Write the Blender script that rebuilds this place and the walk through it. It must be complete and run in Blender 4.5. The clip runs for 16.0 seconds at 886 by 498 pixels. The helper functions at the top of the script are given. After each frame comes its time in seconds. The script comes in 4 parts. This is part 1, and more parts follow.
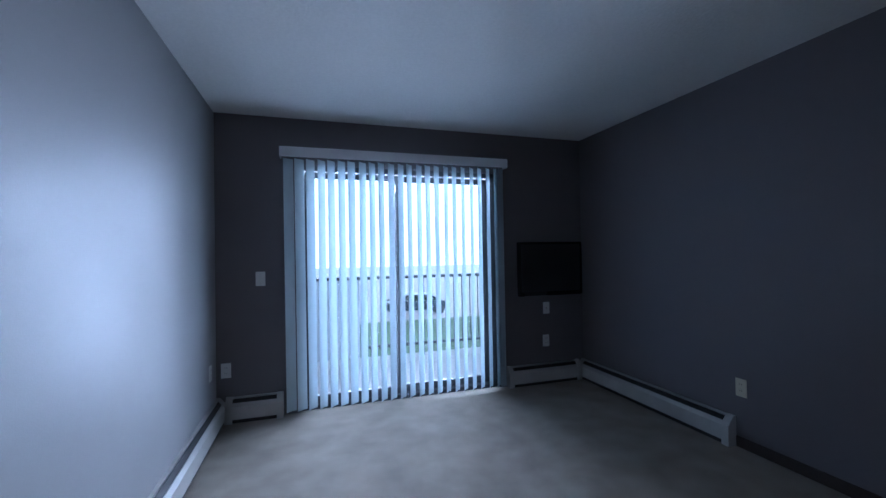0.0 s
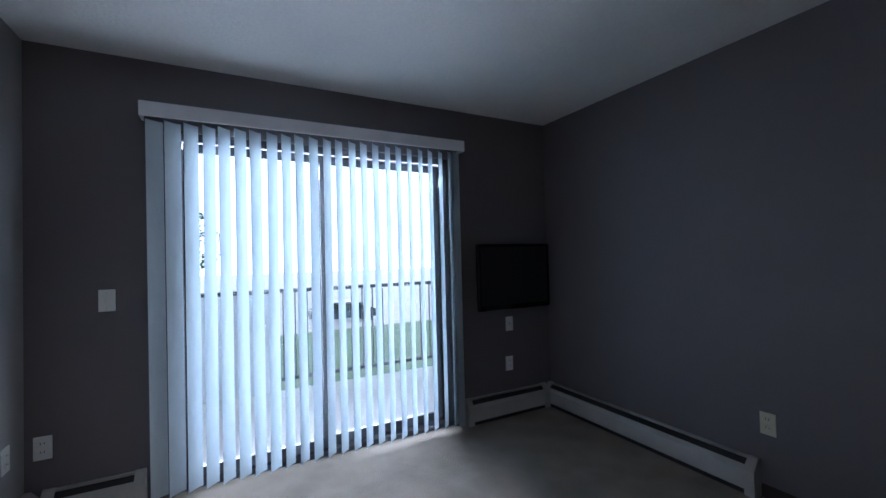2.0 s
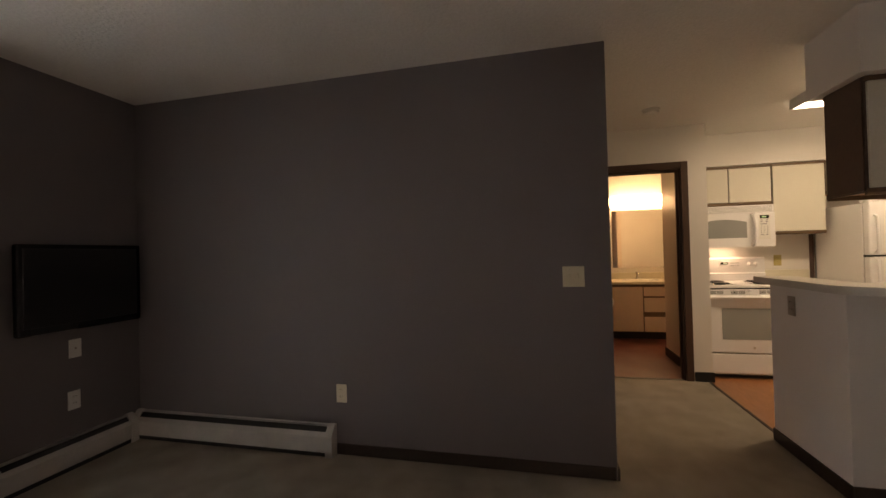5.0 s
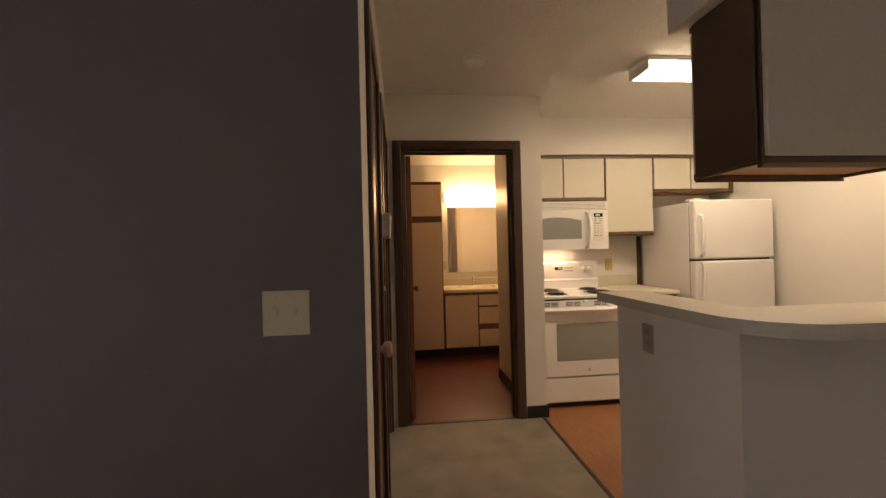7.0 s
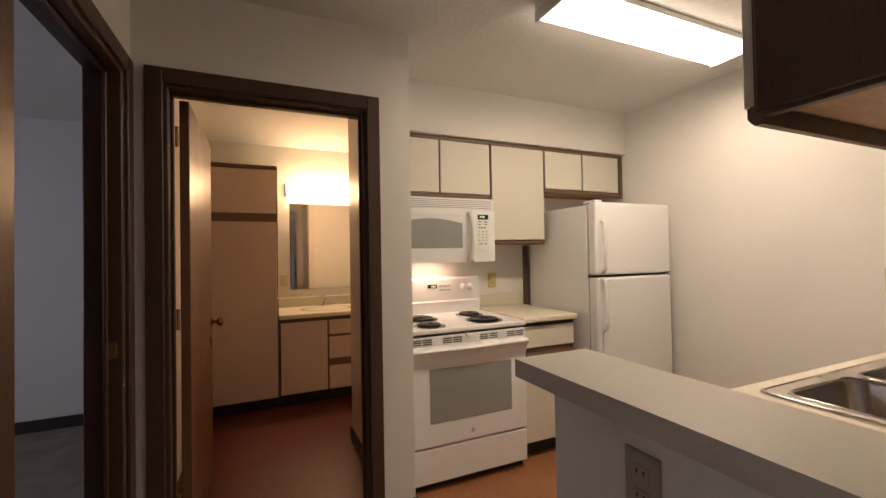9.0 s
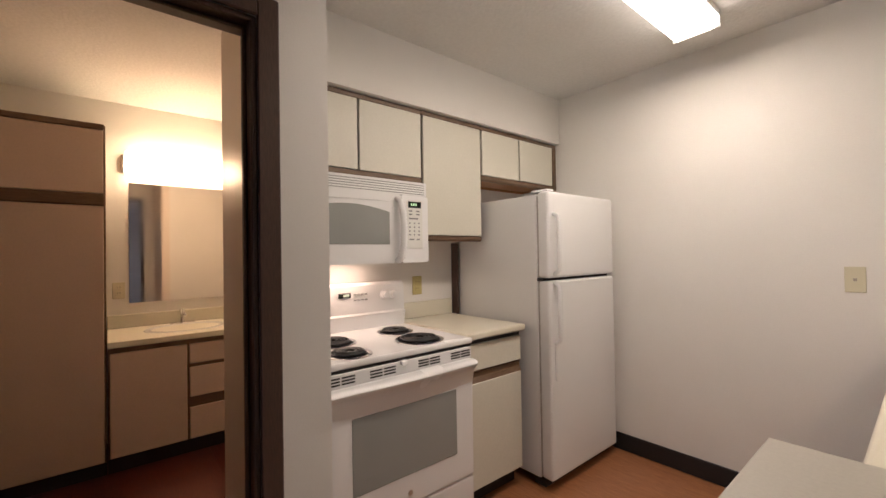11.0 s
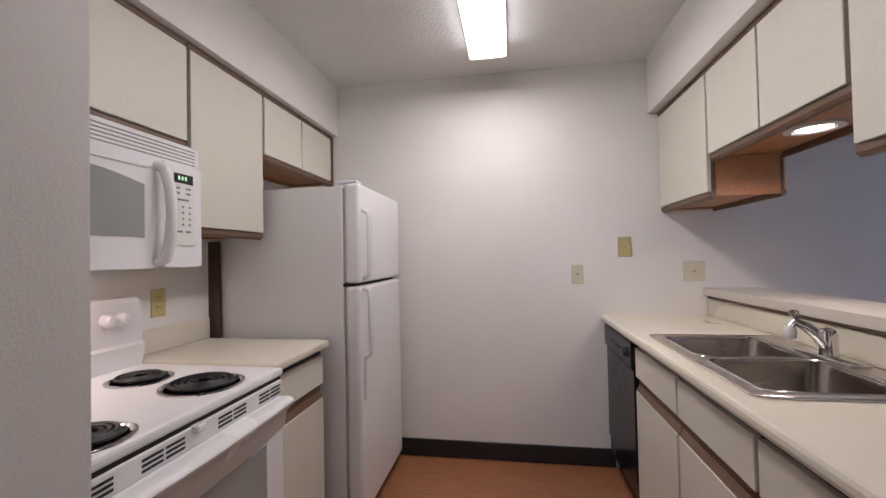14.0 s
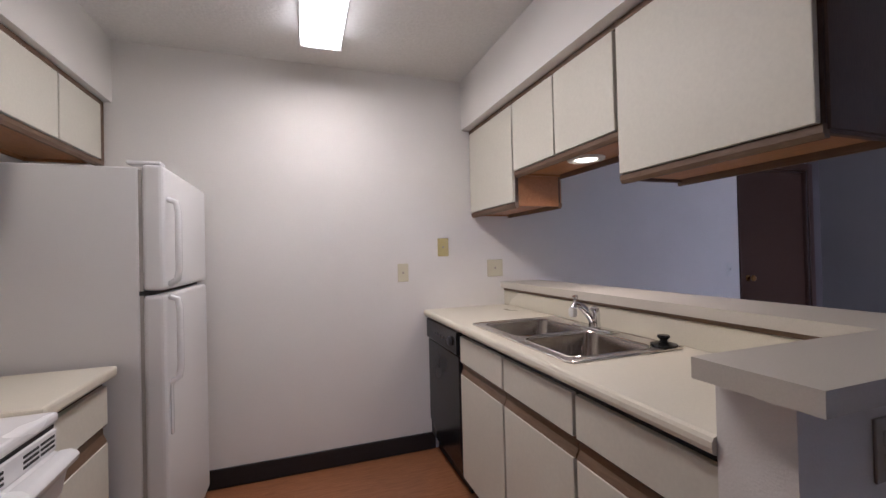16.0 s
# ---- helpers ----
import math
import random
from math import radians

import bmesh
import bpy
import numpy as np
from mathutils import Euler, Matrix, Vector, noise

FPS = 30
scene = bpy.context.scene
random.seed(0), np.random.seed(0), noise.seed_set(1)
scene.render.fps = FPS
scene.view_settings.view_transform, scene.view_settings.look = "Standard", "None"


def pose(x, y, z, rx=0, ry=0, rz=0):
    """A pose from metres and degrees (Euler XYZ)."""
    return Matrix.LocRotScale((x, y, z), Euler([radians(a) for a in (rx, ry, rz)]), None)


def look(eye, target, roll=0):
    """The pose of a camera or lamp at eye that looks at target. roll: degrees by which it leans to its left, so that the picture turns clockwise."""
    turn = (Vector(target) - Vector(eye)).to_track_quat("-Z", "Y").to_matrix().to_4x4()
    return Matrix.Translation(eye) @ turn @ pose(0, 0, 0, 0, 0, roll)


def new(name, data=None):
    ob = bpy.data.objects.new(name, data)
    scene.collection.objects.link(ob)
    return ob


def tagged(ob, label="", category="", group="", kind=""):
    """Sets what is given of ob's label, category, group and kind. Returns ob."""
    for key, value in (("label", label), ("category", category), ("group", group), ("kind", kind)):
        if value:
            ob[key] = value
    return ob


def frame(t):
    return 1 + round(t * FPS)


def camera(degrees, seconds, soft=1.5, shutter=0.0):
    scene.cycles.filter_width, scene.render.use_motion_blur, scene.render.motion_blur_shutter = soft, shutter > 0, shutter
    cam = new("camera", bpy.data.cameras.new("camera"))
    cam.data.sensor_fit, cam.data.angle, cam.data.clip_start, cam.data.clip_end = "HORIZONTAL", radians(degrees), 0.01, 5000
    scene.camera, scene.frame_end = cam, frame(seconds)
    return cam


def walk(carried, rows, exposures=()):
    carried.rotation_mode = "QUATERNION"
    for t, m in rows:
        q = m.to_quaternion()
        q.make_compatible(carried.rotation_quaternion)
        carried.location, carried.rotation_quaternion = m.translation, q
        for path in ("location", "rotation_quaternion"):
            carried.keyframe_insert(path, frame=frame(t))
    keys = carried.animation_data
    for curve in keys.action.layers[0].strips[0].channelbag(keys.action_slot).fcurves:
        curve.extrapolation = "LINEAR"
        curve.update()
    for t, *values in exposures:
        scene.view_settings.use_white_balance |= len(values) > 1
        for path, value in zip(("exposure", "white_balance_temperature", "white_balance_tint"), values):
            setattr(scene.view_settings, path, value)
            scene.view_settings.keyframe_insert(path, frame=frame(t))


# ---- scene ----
cam = camera(95.0, 16.0)
# seconds, eye x y z, yaw, pitch, roll
ROWS = [
    (0.0, 1.234, 0.945, 1.290, -17.428, 0.715, 0.985),
    (0.5, 1.284, 1.310, 1.298, -17.576, 0.855, 1.039),
    (1.0, 1.285, 1.585, 1.275, -18.981, 0.999, 1.173),
    (1.5, 1.339, 1.738, 1.279, -22.275, 0.950, 1.451),
    (2.0, 1.391, 1.779, 1.302, -27.620, 1.096, 1.457),
    (2.5, 1.386, 1.837, 1.328, -35.413, 0.686, 1.264),
    (3.0, 1.420, 1.903, 1.320, -44.288, 0.617, 1.133),
    (3.5, 1.395, 1.894, 1.315, -53.567, 0.801, 0.910),
    (4.0, 1.331, 1.825, 1.306, -63.091, 0.946, 1.324),
    (4.5, 1.345, 1.743, 1.301, -70.598, 0.911, 1.438),
    (5.0, 1.450, 1.621, 1.275, -76.604, 0.657, 1.534),
    (7.5, 3.135, 0.993, 1.277, -99.737, 0.643, 1.079),
    (8.0, 3.433, 0.859, 1.273, -103.730, 1.022, 0.758),
    (8.5, 3.602, 0.819, 1.295, -108.720, 0.810, 0.936),
    (9.0, 3.796, 0.756, 1.311, -113.768, 0.853, 1.007),
    (11.5, 4.596, 0.598, 1.300, -134.713, 0.738, 0.907),
    (12.0, 4.722, 0.550, 1.310, -140.913, 0.788, 0.817),
    (12.5, 4.848, 0.571, 1.302, -147.854, 0.992, 0.770),
    (13.0, 4.903, 0.605, 1.284, -155.044, 1.134, 1.137),
    (13.5, 4.969, 0.604, 1.272, -161.966, 1.139, 1.189),
    (14.0, 5.086, 0.621, 1.278, -170.436, 1.111, 1.201),
    (14.5, 5.163, 0.620, 1.277, -178.553, 1.059, 1.328),
    (15.0, 5.216, 0.633, 1.277, -186.249, 0.871, 1.381),
    (15.5, 5.250, 0.619, 1.279, -192.985, 0.666, 1.344),
    (16.0, 5.298, 0.596, 1.277, -199.014, 0.562, 1.437),
]
EXPOSURES = [(0.0, -0.95, 4250, 3), (1.5, -0.68, 4650, 3), (3.5, -0.84, 5200, 6), (4.2, -0.70, 5950, 12), (5.0, -0.46, 7900, 15),
             (7.5, -0.36, 7500, 15), (9.0, -0.36, 6500, 15), (11.5, -0.39, 5650, 16), (13.0, -0.46, 5250, 18), (16.0, -0.60, 5050, 19)]
walk(cam, [(t, pose(x, y, z, 90 + pitch, roll, yaw)) for t, x, y, z, yaw, pitch, roll in ROWS], EXPOSURES)

# ---- plan, metres ----
XW, XE, YN, YS, H = 0.48, 3.858, 4.525, -1.968, 2.44      # living room: west, east, north, south faces, ceiling
YH, XB, YP, XK = 1.237, 5.76, 0.066, 6.575              # hall north face, bathroom wall face, kitchen partition face, kitchen east face
T = 0.12                                              # wall thickness

# ---- world and lights ----
world = bpy.data.worlds.new("sky")
scene.world = world
world.use_nodes = True
wn = world.node_tree
sky = wn.nodes.new("ShaderNodeTexSky")
sky.sky_type, sky.sun_disc, sky.sun_elevation, sky.sun_rotation = "NISHITA", False, radians(38), radians(150)
sky.air_density, sky.dust_density, sky.ozone_density = 0.5, 9.0, 0.0
wn.links.new(sky.outputs[0], wn.nodes["Background"].inputs[0])
wn.nodes["Background"].inputs[1].default_value = 0.11


def lamp(name, kind, m, energy, colour, **more):
    data = bpy.data.lights.new(name, kind)
    data.energy, data.color = energy, colour
    for key, value in more.items():
        if key == "size":
            data.size = value
        elif key == "size_y":
            data.shape, data.size_y = "RECTANGLE", value
        elif key == "radius":
            data.shadow_soft_size = value
        elif key == "angle":
            data.angle = value
        elif key == "spread":
            data.spread = value
        elif key == "cone":
            data.spot_size, data.spot_blend = value, 0.6
    ob = new(name, data)
    ob.matrix_world = m
    return ob


lamp("sun", "SUN", look((0, -6, 9), (1.0, 2.0, 0)), 3.6, (1.0, 0.95, 0.88), angle=radians(3))
lamp("window_skylight", "AREA", look((2.0, 4.83, 1.15), (2.0, 0, -0.25)), 265, (1.0, 0.89, 0.90), size=1.7, size_y=1.9, spread=radians(115))
# Fill lamp added inside the bedroom to brighten it; no window exists there.
lamp("bedroom_fill", "AREA", look((6.0, 4.4, 1.4), (6.4, 0, 1.0)), 17, (0.84, 0.83, 1.0), size=1.5, size_y=1.3)
lamp("kitchen_tube_light", "AREA", look((5.188, -0.99, 2.35), (5.188, -0.99, 0)), 23, (1.0, 0.80, 0.58), size=0.19, size_y=1.26)
lamp("sink_spot", "SPOT", look((4.047, -0.96, 1.672), (4.047, -0.96, 0)), 20, (1.0, 0.74, 0.50), radius=0.035, cone=radians(164))
lamp("hood_light", "AREA", look((6.42, -0.31, 1.252), (6.47, -0.31, 0.9)), 1.9, (1.0, 0.68, 0.46), size=0.30, size_y=0.14)
lamp("vanity_light", "AREA", look((8.02, 0.17, 1.98), (5.9, 0.17, 1.5)), 8, (1.0, 0.50, 0.25), size=0.62, size_y=0.12)

# ---- materials ----


def mat(name, base, rough=0.6, metal=0.0, grain=0.0, scale=40.0, bump=0.0, stain=0.0, stain_scale=2.0, stretch=None, wood=None, spec=None, trans=0.0):
    """A surface with grain at a fine scale and uneven tone at a large one."""
    m = bpy.data.materials.new(name)
    m.use_nodes = True
    nt = m.node_tree
    b = nt.nodes["Principled BSDF"]
    b.inputs["Roughness"].default_value, b.inputs["Metallic"].default_value = rough, metal
    if spec is not None:
        b.inputs["Specular IOR Level"].default_value = spec
    coord = nt.nodes.new("ShaderNodeTexCoord")
    mapping = nt.nodes.new("ShaderNodeMapping")
    nt.links.new(coord.outputs["Object"], mapping.inputs[0])
    if stretch:
        mapping.inputs["Scale"].default_value = stretch
    fine = nt.nodes.new("ShaderNodeTexNoise")
    fine.inputs["Scale"].default_value, fine.inputs["Detail"].default_value = scale, 6
    large = nt.nodes.new("ShaderNodeTexNoise")
    large.inputs["Scale"].default_value, large.inputs["Detail"].default_value = stain_scale, 3
    nt.links.new(mapping.outputs[0], fine.inputs[0])
    nt.links.new(coord.outputs["Object"], large.inputs[0])

    def ramp(source, low, high):
        r = nt.nodes.new("ShaderNodeMapRange")
        r.inputs["From Min"].default_value, r.inputs["From Max"].default_value = 0.3, 0.7
        r.inputs["To Min"].default_value, r.inputs["To Max"].default_value = low, high
        nt.links.new(source, r.inputs["Value"])
        return r.outputs[0]

    mult = nt.nodes.new("ShaderNodeMath")
    mult.operation = "MULTIPLY"
    nt.links.new(ramp(fine.outputs[0], 1 - grain, 1 + grain * 0.4), mult.inputs[0])
    nt.links.new(ramp(large.outputs[0], 1 - stain, 1 + stain * 0.4), mult.inputs[1])
    mix = nt.nodes.new("ShaderNodeMix")
    mix.data_type, mix.blend_type = "RGBA", "MULTIPLY"
    mix.inputs[0].default_value = 1.0
    mix.inputs[6].default_value = (*base, 1)
    nt.links.new(mult.outputs[0], mix.inputs[7])
    colour = mix.outputs[2]
    if wood:
        wave = nt.nodes.new("ShaderNodeTexNoise")
        wave.inputs["Scale"].default_value, wave.inputs["Detail"].default_value = scale * 0.35, 8
        wave.inputs["Distortion"].default_value = 1.2
        nt.links.new(mapping.outputs[0], wave.inputs[0])
        two = nt.nodes.new("ShaderNodeMix")
        two.data_type = "RGBA"
        nt.links.new(ramp(wave.outputs[0], 0.0, 1.0), two.inputs[0])
        nt.links.new(colour, two.inputs[6])
        two.inputs[7].default_value = (*wood, 1)
        colour = two.outputs[2]
    nt.links.new(colour, b.inputs["Base Color"])
    nt.links.new(ramp(large.outputs[0], max(rough - 0.08, 0.02), min(rough + 0.08, 1)), b.inputs["Roughness"])
    if bump:
        bp = nt.nodes.new("ShaderNodeBump")
        bp.inputs["Strength"].default_value, bp.inputs["Distance"].default_value = bump, 0.01
        nt.links.new(fine.outputs[0], bp.inputs["Height"])
        nt.links.new(bp.outputs[0], b.inputs["Normal"])
    if trans:
        out = nt.nodes["Material Output"]
        tr = nt.nodes.new("ShaderNodeBsdfTranslucent")
        nt.links.new(colour, tr.inputs[0])
        ms = nt.nodes.new("ShaderNodeMixShader")
        ms.inputs[0].default_value = trans
        nt.links.new(b.outputs[0], ms.inputs[1])
        nt.links.new(tr.outputs[0], ms.inputs[2])
        nt.links.new(ms.outputs[0], out.inputs[0])
    return m


def glow(name, colour, strength):
    m = bpy.data.materials.new(name)
    m.use_nodes = True
    b = m.node_tree.nodes["Principled BSDF"]
    b.inputs["Base Color"].default_value = (0.8, 0.8, 0.78, 1)
    b.inputs["Emission Color"].default_value, b.inputs["Emission Strength"].default_value = (*colour, 1), strength
    return m


def clear_glass(name):
    m = bpy.data.materials.new(name)
    m.use_nodes = True
    nt = m.node_tree
    nt.nodes.remove(nt.nodes["Principled BSDF"])
    tr, gl, ms, fr = (nt.nodes.new(k) for k in ("ShaderNodeBsdfTransparent", "ShaderNodeBsdfGlossy", "ShaderNodeMixShader", "ShaderNodeFresnel"))
    gl.inputs["Roughness"].default_value = 0.02
    nt.links.new(fr.outputs[0], ms.inputs[0])
    nt.links.new(tr.outputs[0], ms.inputs[1])
    nt.links.new(gl.outputs[0], ms.inputs[2])
    nt.links.new(ms.outputs[0], nt.nodes["Material Output"].inputs[0])
    return m


WHITE_WALL = mat("white_wall_paint", (0.74, 0.72, 0.68), 0.75, grain=0.02, scale=180, bump=0.10, stain=0.04)
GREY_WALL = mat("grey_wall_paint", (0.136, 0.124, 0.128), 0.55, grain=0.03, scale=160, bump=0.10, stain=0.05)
# West wall: paler base puts its window-lit side into the colour.
WEST_WALL = mat("lit_side_wall_paint", (0.29, 0.285, 0.28), 0.50, grain=0.02, scale=160, bump=0.08, stain=0.05)
GLOSS_WALL = mat("semi_gloss_wall_paint", (0.70, 0.62, 0.54), 0.38, grain=0.02, scale=180, bump=0.05, stain=0.02)
CEILING = mat("textured_ceiling", (0.71, 0.70, 0.67), 0.9, grain=0.05, scale=55, bump=0.38, stain=0.03)
CARPET = mat("beige_carpet", (0.34, 0.295, 0.235), 0.95, grain=0.35, scale=260, bump=0.8, stain=0.24, stain_scale=5.0)
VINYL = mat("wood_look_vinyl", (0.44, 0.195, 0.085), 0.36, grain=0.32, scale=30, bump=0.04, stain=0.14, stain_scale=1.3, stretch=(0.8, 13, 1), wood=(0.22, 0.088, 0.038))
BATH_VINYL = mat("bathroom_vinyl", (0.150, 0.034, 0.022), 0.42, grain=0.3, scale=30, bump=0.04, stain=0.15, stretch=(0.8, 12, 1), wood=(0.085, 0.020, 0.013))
DARK_WOOD = mat("dark_stained_wood", (0.075, 0.040, 0.027), 0.42, grain=0.3, scale=30, bump=0.06, stretch=(9, 9, 1), stain=0.15)
DOOR_WOOD = mat("brown_door_veneer", (0.19, 0.085, 0.045), 0.34, grain=0.2, scale=22, bump=0.03, stretch=(8, 8, 0.8), wood=(0.14, 0.06, 0.032), stain=0.1)
OAK = mat("oak_trim", (0.17, 0.105, 0.058), 0.45, grain=0.2, scale=30, bump=0.06, stretch=(8, 1, 8), wood=(0.115, 0.068, 0.036))
# Brighter, more orange oak: the downlight's warmth is painted into it.
OAK_LIT = mat("lamplit_oak", (0.46, 0.22, 0.085), 0.4, grain=0.2, scale=24, bump=0.04, stretch=(8, 1, 8), wood=(0.34, 0.15, 0.055))
RUBBER = mat("black_rubber_base", (0.012, 0.011, 0.012), 0.5, grain=0.2, scale=60, bump=0.05)
BROWN_BASE = mat("brown_rubber_base", (0.035, 0.022, 0.017), 0.5, grain=0.2, scale=60, bump=0.05)
LAMINATE = mat("cream_laminate", (0.64, 0.62, 0.53), 0.5, grain=0.04, scale=90, bump=0.03, stain=0.04)
TAN_LAMINATE = mat("tan_laminate", (0.61, 0.48, 0.39), 0.45, grain=0.04, scale=90, bump=0.03, stain=0.04)
COUNTER = mat("cream_countertop", (0.67, 0.635, 0.52), 0.34, grain=0.05, scale=220, bump=0.02, stain=0.04)
BAR_EDGE = mat("bar_laminate", (0.56, 0.53, 0.46), 0.42, grain=0.05, scale=220, bump=0.02, stain=0.05)
APPLIANCE = mat("white_enamel", (0.78, 0.78, 0.78), 0.22, grain=0.01, scale=300, bump=0.015, stain=0.02)
FRIDGE_SKIN = mat("white_pebbled_steel", (0.74, 0.74, 0.735), 0.36, grain=0.02, scale=420, bump=0.025, stain=0.01)
KEY_GREY = mat("printed_grey", (0.20, 0.20, 0.21), 0.5)
OVEN_GLASS = mat("grey_oven_glass", (0.30, 0.31, 0.30), 0.12, stain=0.05)
DARK_GLASS = mat("dark_display", (0.01, 0.014, 0.012), 0.1)
BLACK_COIL = mat("black_coil", (0.012, 0.012, 0.013), 0.45, grain=0.3, scale=120)
CHROME = mat("chrome", (0.72, 0.72, 0.72), 0.12, metal=1.0, stain=0.05)
STEEL = mat("brushed_steel", (0.62, 0.58, 0.53), 0.32, metal=1.0, grain=0.15, scale=60, bump=0.02, stretch=(1, 12, 1), stain=0.08)
# Sink steel darkened to paint in the shade inside the bowls.
SHADED_BOWL_STEEL = mat("shaded_bowl_steel", (0.44, 0.40, 0.36), 0.20, metal=1.0, grain=0.15, scale=60, bump=0.02, stretch=(1, 12, 1), stain=0.12)
POLISHED = mat("polished_rim_steel", (0.80, 0.78, 0.75), 0.14, metal=1.0, stain=0.05)
BRASS = mat("worn_brass", (0.45, 0.26, 0.10), 0.3, metal=1.0, stain=0.2)
BLACK_PLASTIC = mat("black_plastic", (0.010, 0.010, 0.011), 0.24, grain=0.1, scale=120, spec=0.28)
SOFT_BLACK = mat("matt_black_screen", (0.008, 0.008, 0.010), 0.35)
PLATE = mat("ivory_plate", (0.60, 0.56, 0.40), 0.45, stain=0.05)
YELLOW_PLATE = mat("yellowed_plate", (0.50, 0.42, 0.17), 0.45, stain=0.08)
BROWN_PLATE = mat("taupe_plate", (0.36, 0.32, 0.27), 0.45, stain=0.05)
WHITE_PLATE = mat("white_plate", (0.72, 0.72, 0.68), 0.45, stain=0.04)
HEATER = mat("heater_enamel", (0.44, 0.42, 0.39), 0.45, grain=0.04, scale=80, stain=0.12, stain_scale=6)
SLOT = mat("dark_slot", (0.012, 0.011, 0.011), 0.6)
VANE = mat("white_vinyl_vane", (0.62, 0.68, 0.71), 0.5, grain=0.04, scale=90, bump=0.05, stretch=(1, 1, 0.1), trans=0.27)
VALANCE = mat("white_valance", (0.72, 0.72, 0.74), 0.5, stain=0.03)
ALU = mat("dark_bronze_frame", (0.045, 0.045, 0.05), 0.4, metal=0.3, stain=0.1)
GLASS = clear_glass("window_glass")
MIRROR = mat("mirror_silver", (0.86, 0.86, 0.85), 0.02, metal=1.0)
CONCRETE = mat("balcony_concrete", (0.62, 0.62, 0.60), 0.85, grain=0.15, scale=60, bump=0.2, stain=0.15)
GRASS = mat("lawn", (0.15, 0.22, 0.12), 0.9, grain=0.4, scale=90, bump=0.8, stain=0.25, stain_scale=0.3)
# Lot concrete made paler so outdoor glare sits in its colour.
LOT = mat("glare_paled_concrete", (0.60, 0.58, 0.56), 0.9, grain=0.2, scale=60, bump=0.3, stain=0.15)
LEAF = mat("leaves", (0.05, 0.09, 0.03), 0.8, grain=0.3, scale=20, stain=0.3)
BARK = mat("bark", (0.07, 0.05, 0.035), 0.9, grain=0.4, scale=30, bump=0.6)
CAR_PAINT = mat("dark_car_paint", (0.02, 0.03, 0.045), 0.2)
PANEL = mat("balcony_panel", (0.50, 0.53, 0.55), 0.7, grain=0.06, scale=40, stain=0.1)
LAMP_ON = glow("lit_diffuser", (1.0, 0.85, 0.66), 9.5)
SPOT_ON = glow("lit_bulb", (1.0, 0.82, 0.55), 9.0)
VANITY_ON = glow("lit_vanity_glass", (1.0, 0.68, 0.36), 24.0)
GREEN_LED = glow("green_digits", (0.2, 1.0, 0.2), 0.5)
RED_LED = glow("clock_digits", (0.1, 0.5, 0.15), 0.3)

# ---- building helpers ----


def box(bm, x0, y0, z0, x1, y1, z1, bevel=0.0, seg=1):
    x0, x1, y0, y1, z0, z1 = min(x0, x1), max(x0, x1), min(y0, y1), max(y0, y1), min(z0, z1), max(z0, z1)
    r = bmesh.ops.create_cube(bm, size=1.0, matrix=Matrix.Translation(((x0 + x1) / 2, (y0 + y1) / 2, (z0 + z1) / 2)) @ Matrix.Diagonal((x1 - x0, y1 - y0, z1 - z0, 1)))
    if bevel:
        edges = list({e for v in r["verts"] for e in v.link_edges})
        bmesh.ops.bevel(bm, geom=edges, offset=min(bevel, 0.45 * min(x1 - x0, y1 - y0, z1 - z0)), segments=seg, affect="EDGES", profile=0.5)
    return bm


def boxes(*rows, bevel=0.0, seg=1):
    bm = bmesh.new()
    for r in rows:
        box(bm, *r, bevel=bevel, seg=seg)
    return bm


def tube(bm, points, radius, sides=10, radii=None):
    """A round bar along points, with caps."""
    pts = [Vector(p) for p in points]
    rings = []
    for i, p in enumerate(pts):
        d = (pts[min(i + 1, len(pts) - 1)] - pts[max(i - 1, 0)]).normalized()
        u = d.orthogonal().normalized() if i == 0 else (rings_u - d * rings_u.dot(d)).normalized()
        rings_u = u
        w = d.cross(u)
        r = radii[i] if radii else radius
        rings.append([bm.verts.new(p + (u * math.cos(2 * math.pi * k / sides) + w * math.sin(2 * math.pi * k / sides)) * r) for k in range(sides)])
    for a, b in zip(rings, rings[1:]):
        for k in range(sides):
            bm.faces.new((a[k], a[(k + 1) % sides], b[(k + 1) % sides], b[k]))
    bm.faces.new(rings[0][::-1])
    bm.faces.new(rings[-1])
    return bm


def lathe(bm, centre, axis, profile, sides=24):
    """Turns (radius, height) pairs about an axis through centre."""
    q = Vector((0, 0, 1)).rotation_difference(Vector(axis).normalized())
    rings = [[bm.verts.new(Vector(centre) + q @ Vector((r * math.cos(2 * math.pi * k / sides), r * math.sin(2 * math.pi * k / sides), h))) for k in range(sides)] for r, h in profile]
    for a, b in zip(rings, rings[1:]):
        for k in range(sides):
            bm.faces.new((a[k], a[(k + 1) % sides], b[(k + 1) % sides], b[k]))
    bm.faces.new(rings[0][::-1])
    bm.faces.new(rings[-1])
    return bm


def prism(bm, outline, axis, a, b):
    """Sweeps an outline of 2D points along x, y or z from a to b."""
    def at(p, t):
        return {"x": (t, p[0], p[1]), "y": (p[0], t, p[1]), "z": (p[0], p[1], t)}[axis]
    lo, hi = ([bm.verts.new(at(p, t)) for p in outline] for t in (a, b))
    n = len(outline)
    for k in range(n):
        bm.faces.new((lo[k], lo[(k + 1) % n], hi[(k + 1) % n], hi[k]))
    bm.faces.new(lo[::-1])
    bm.faces.new(hi)
    return bm


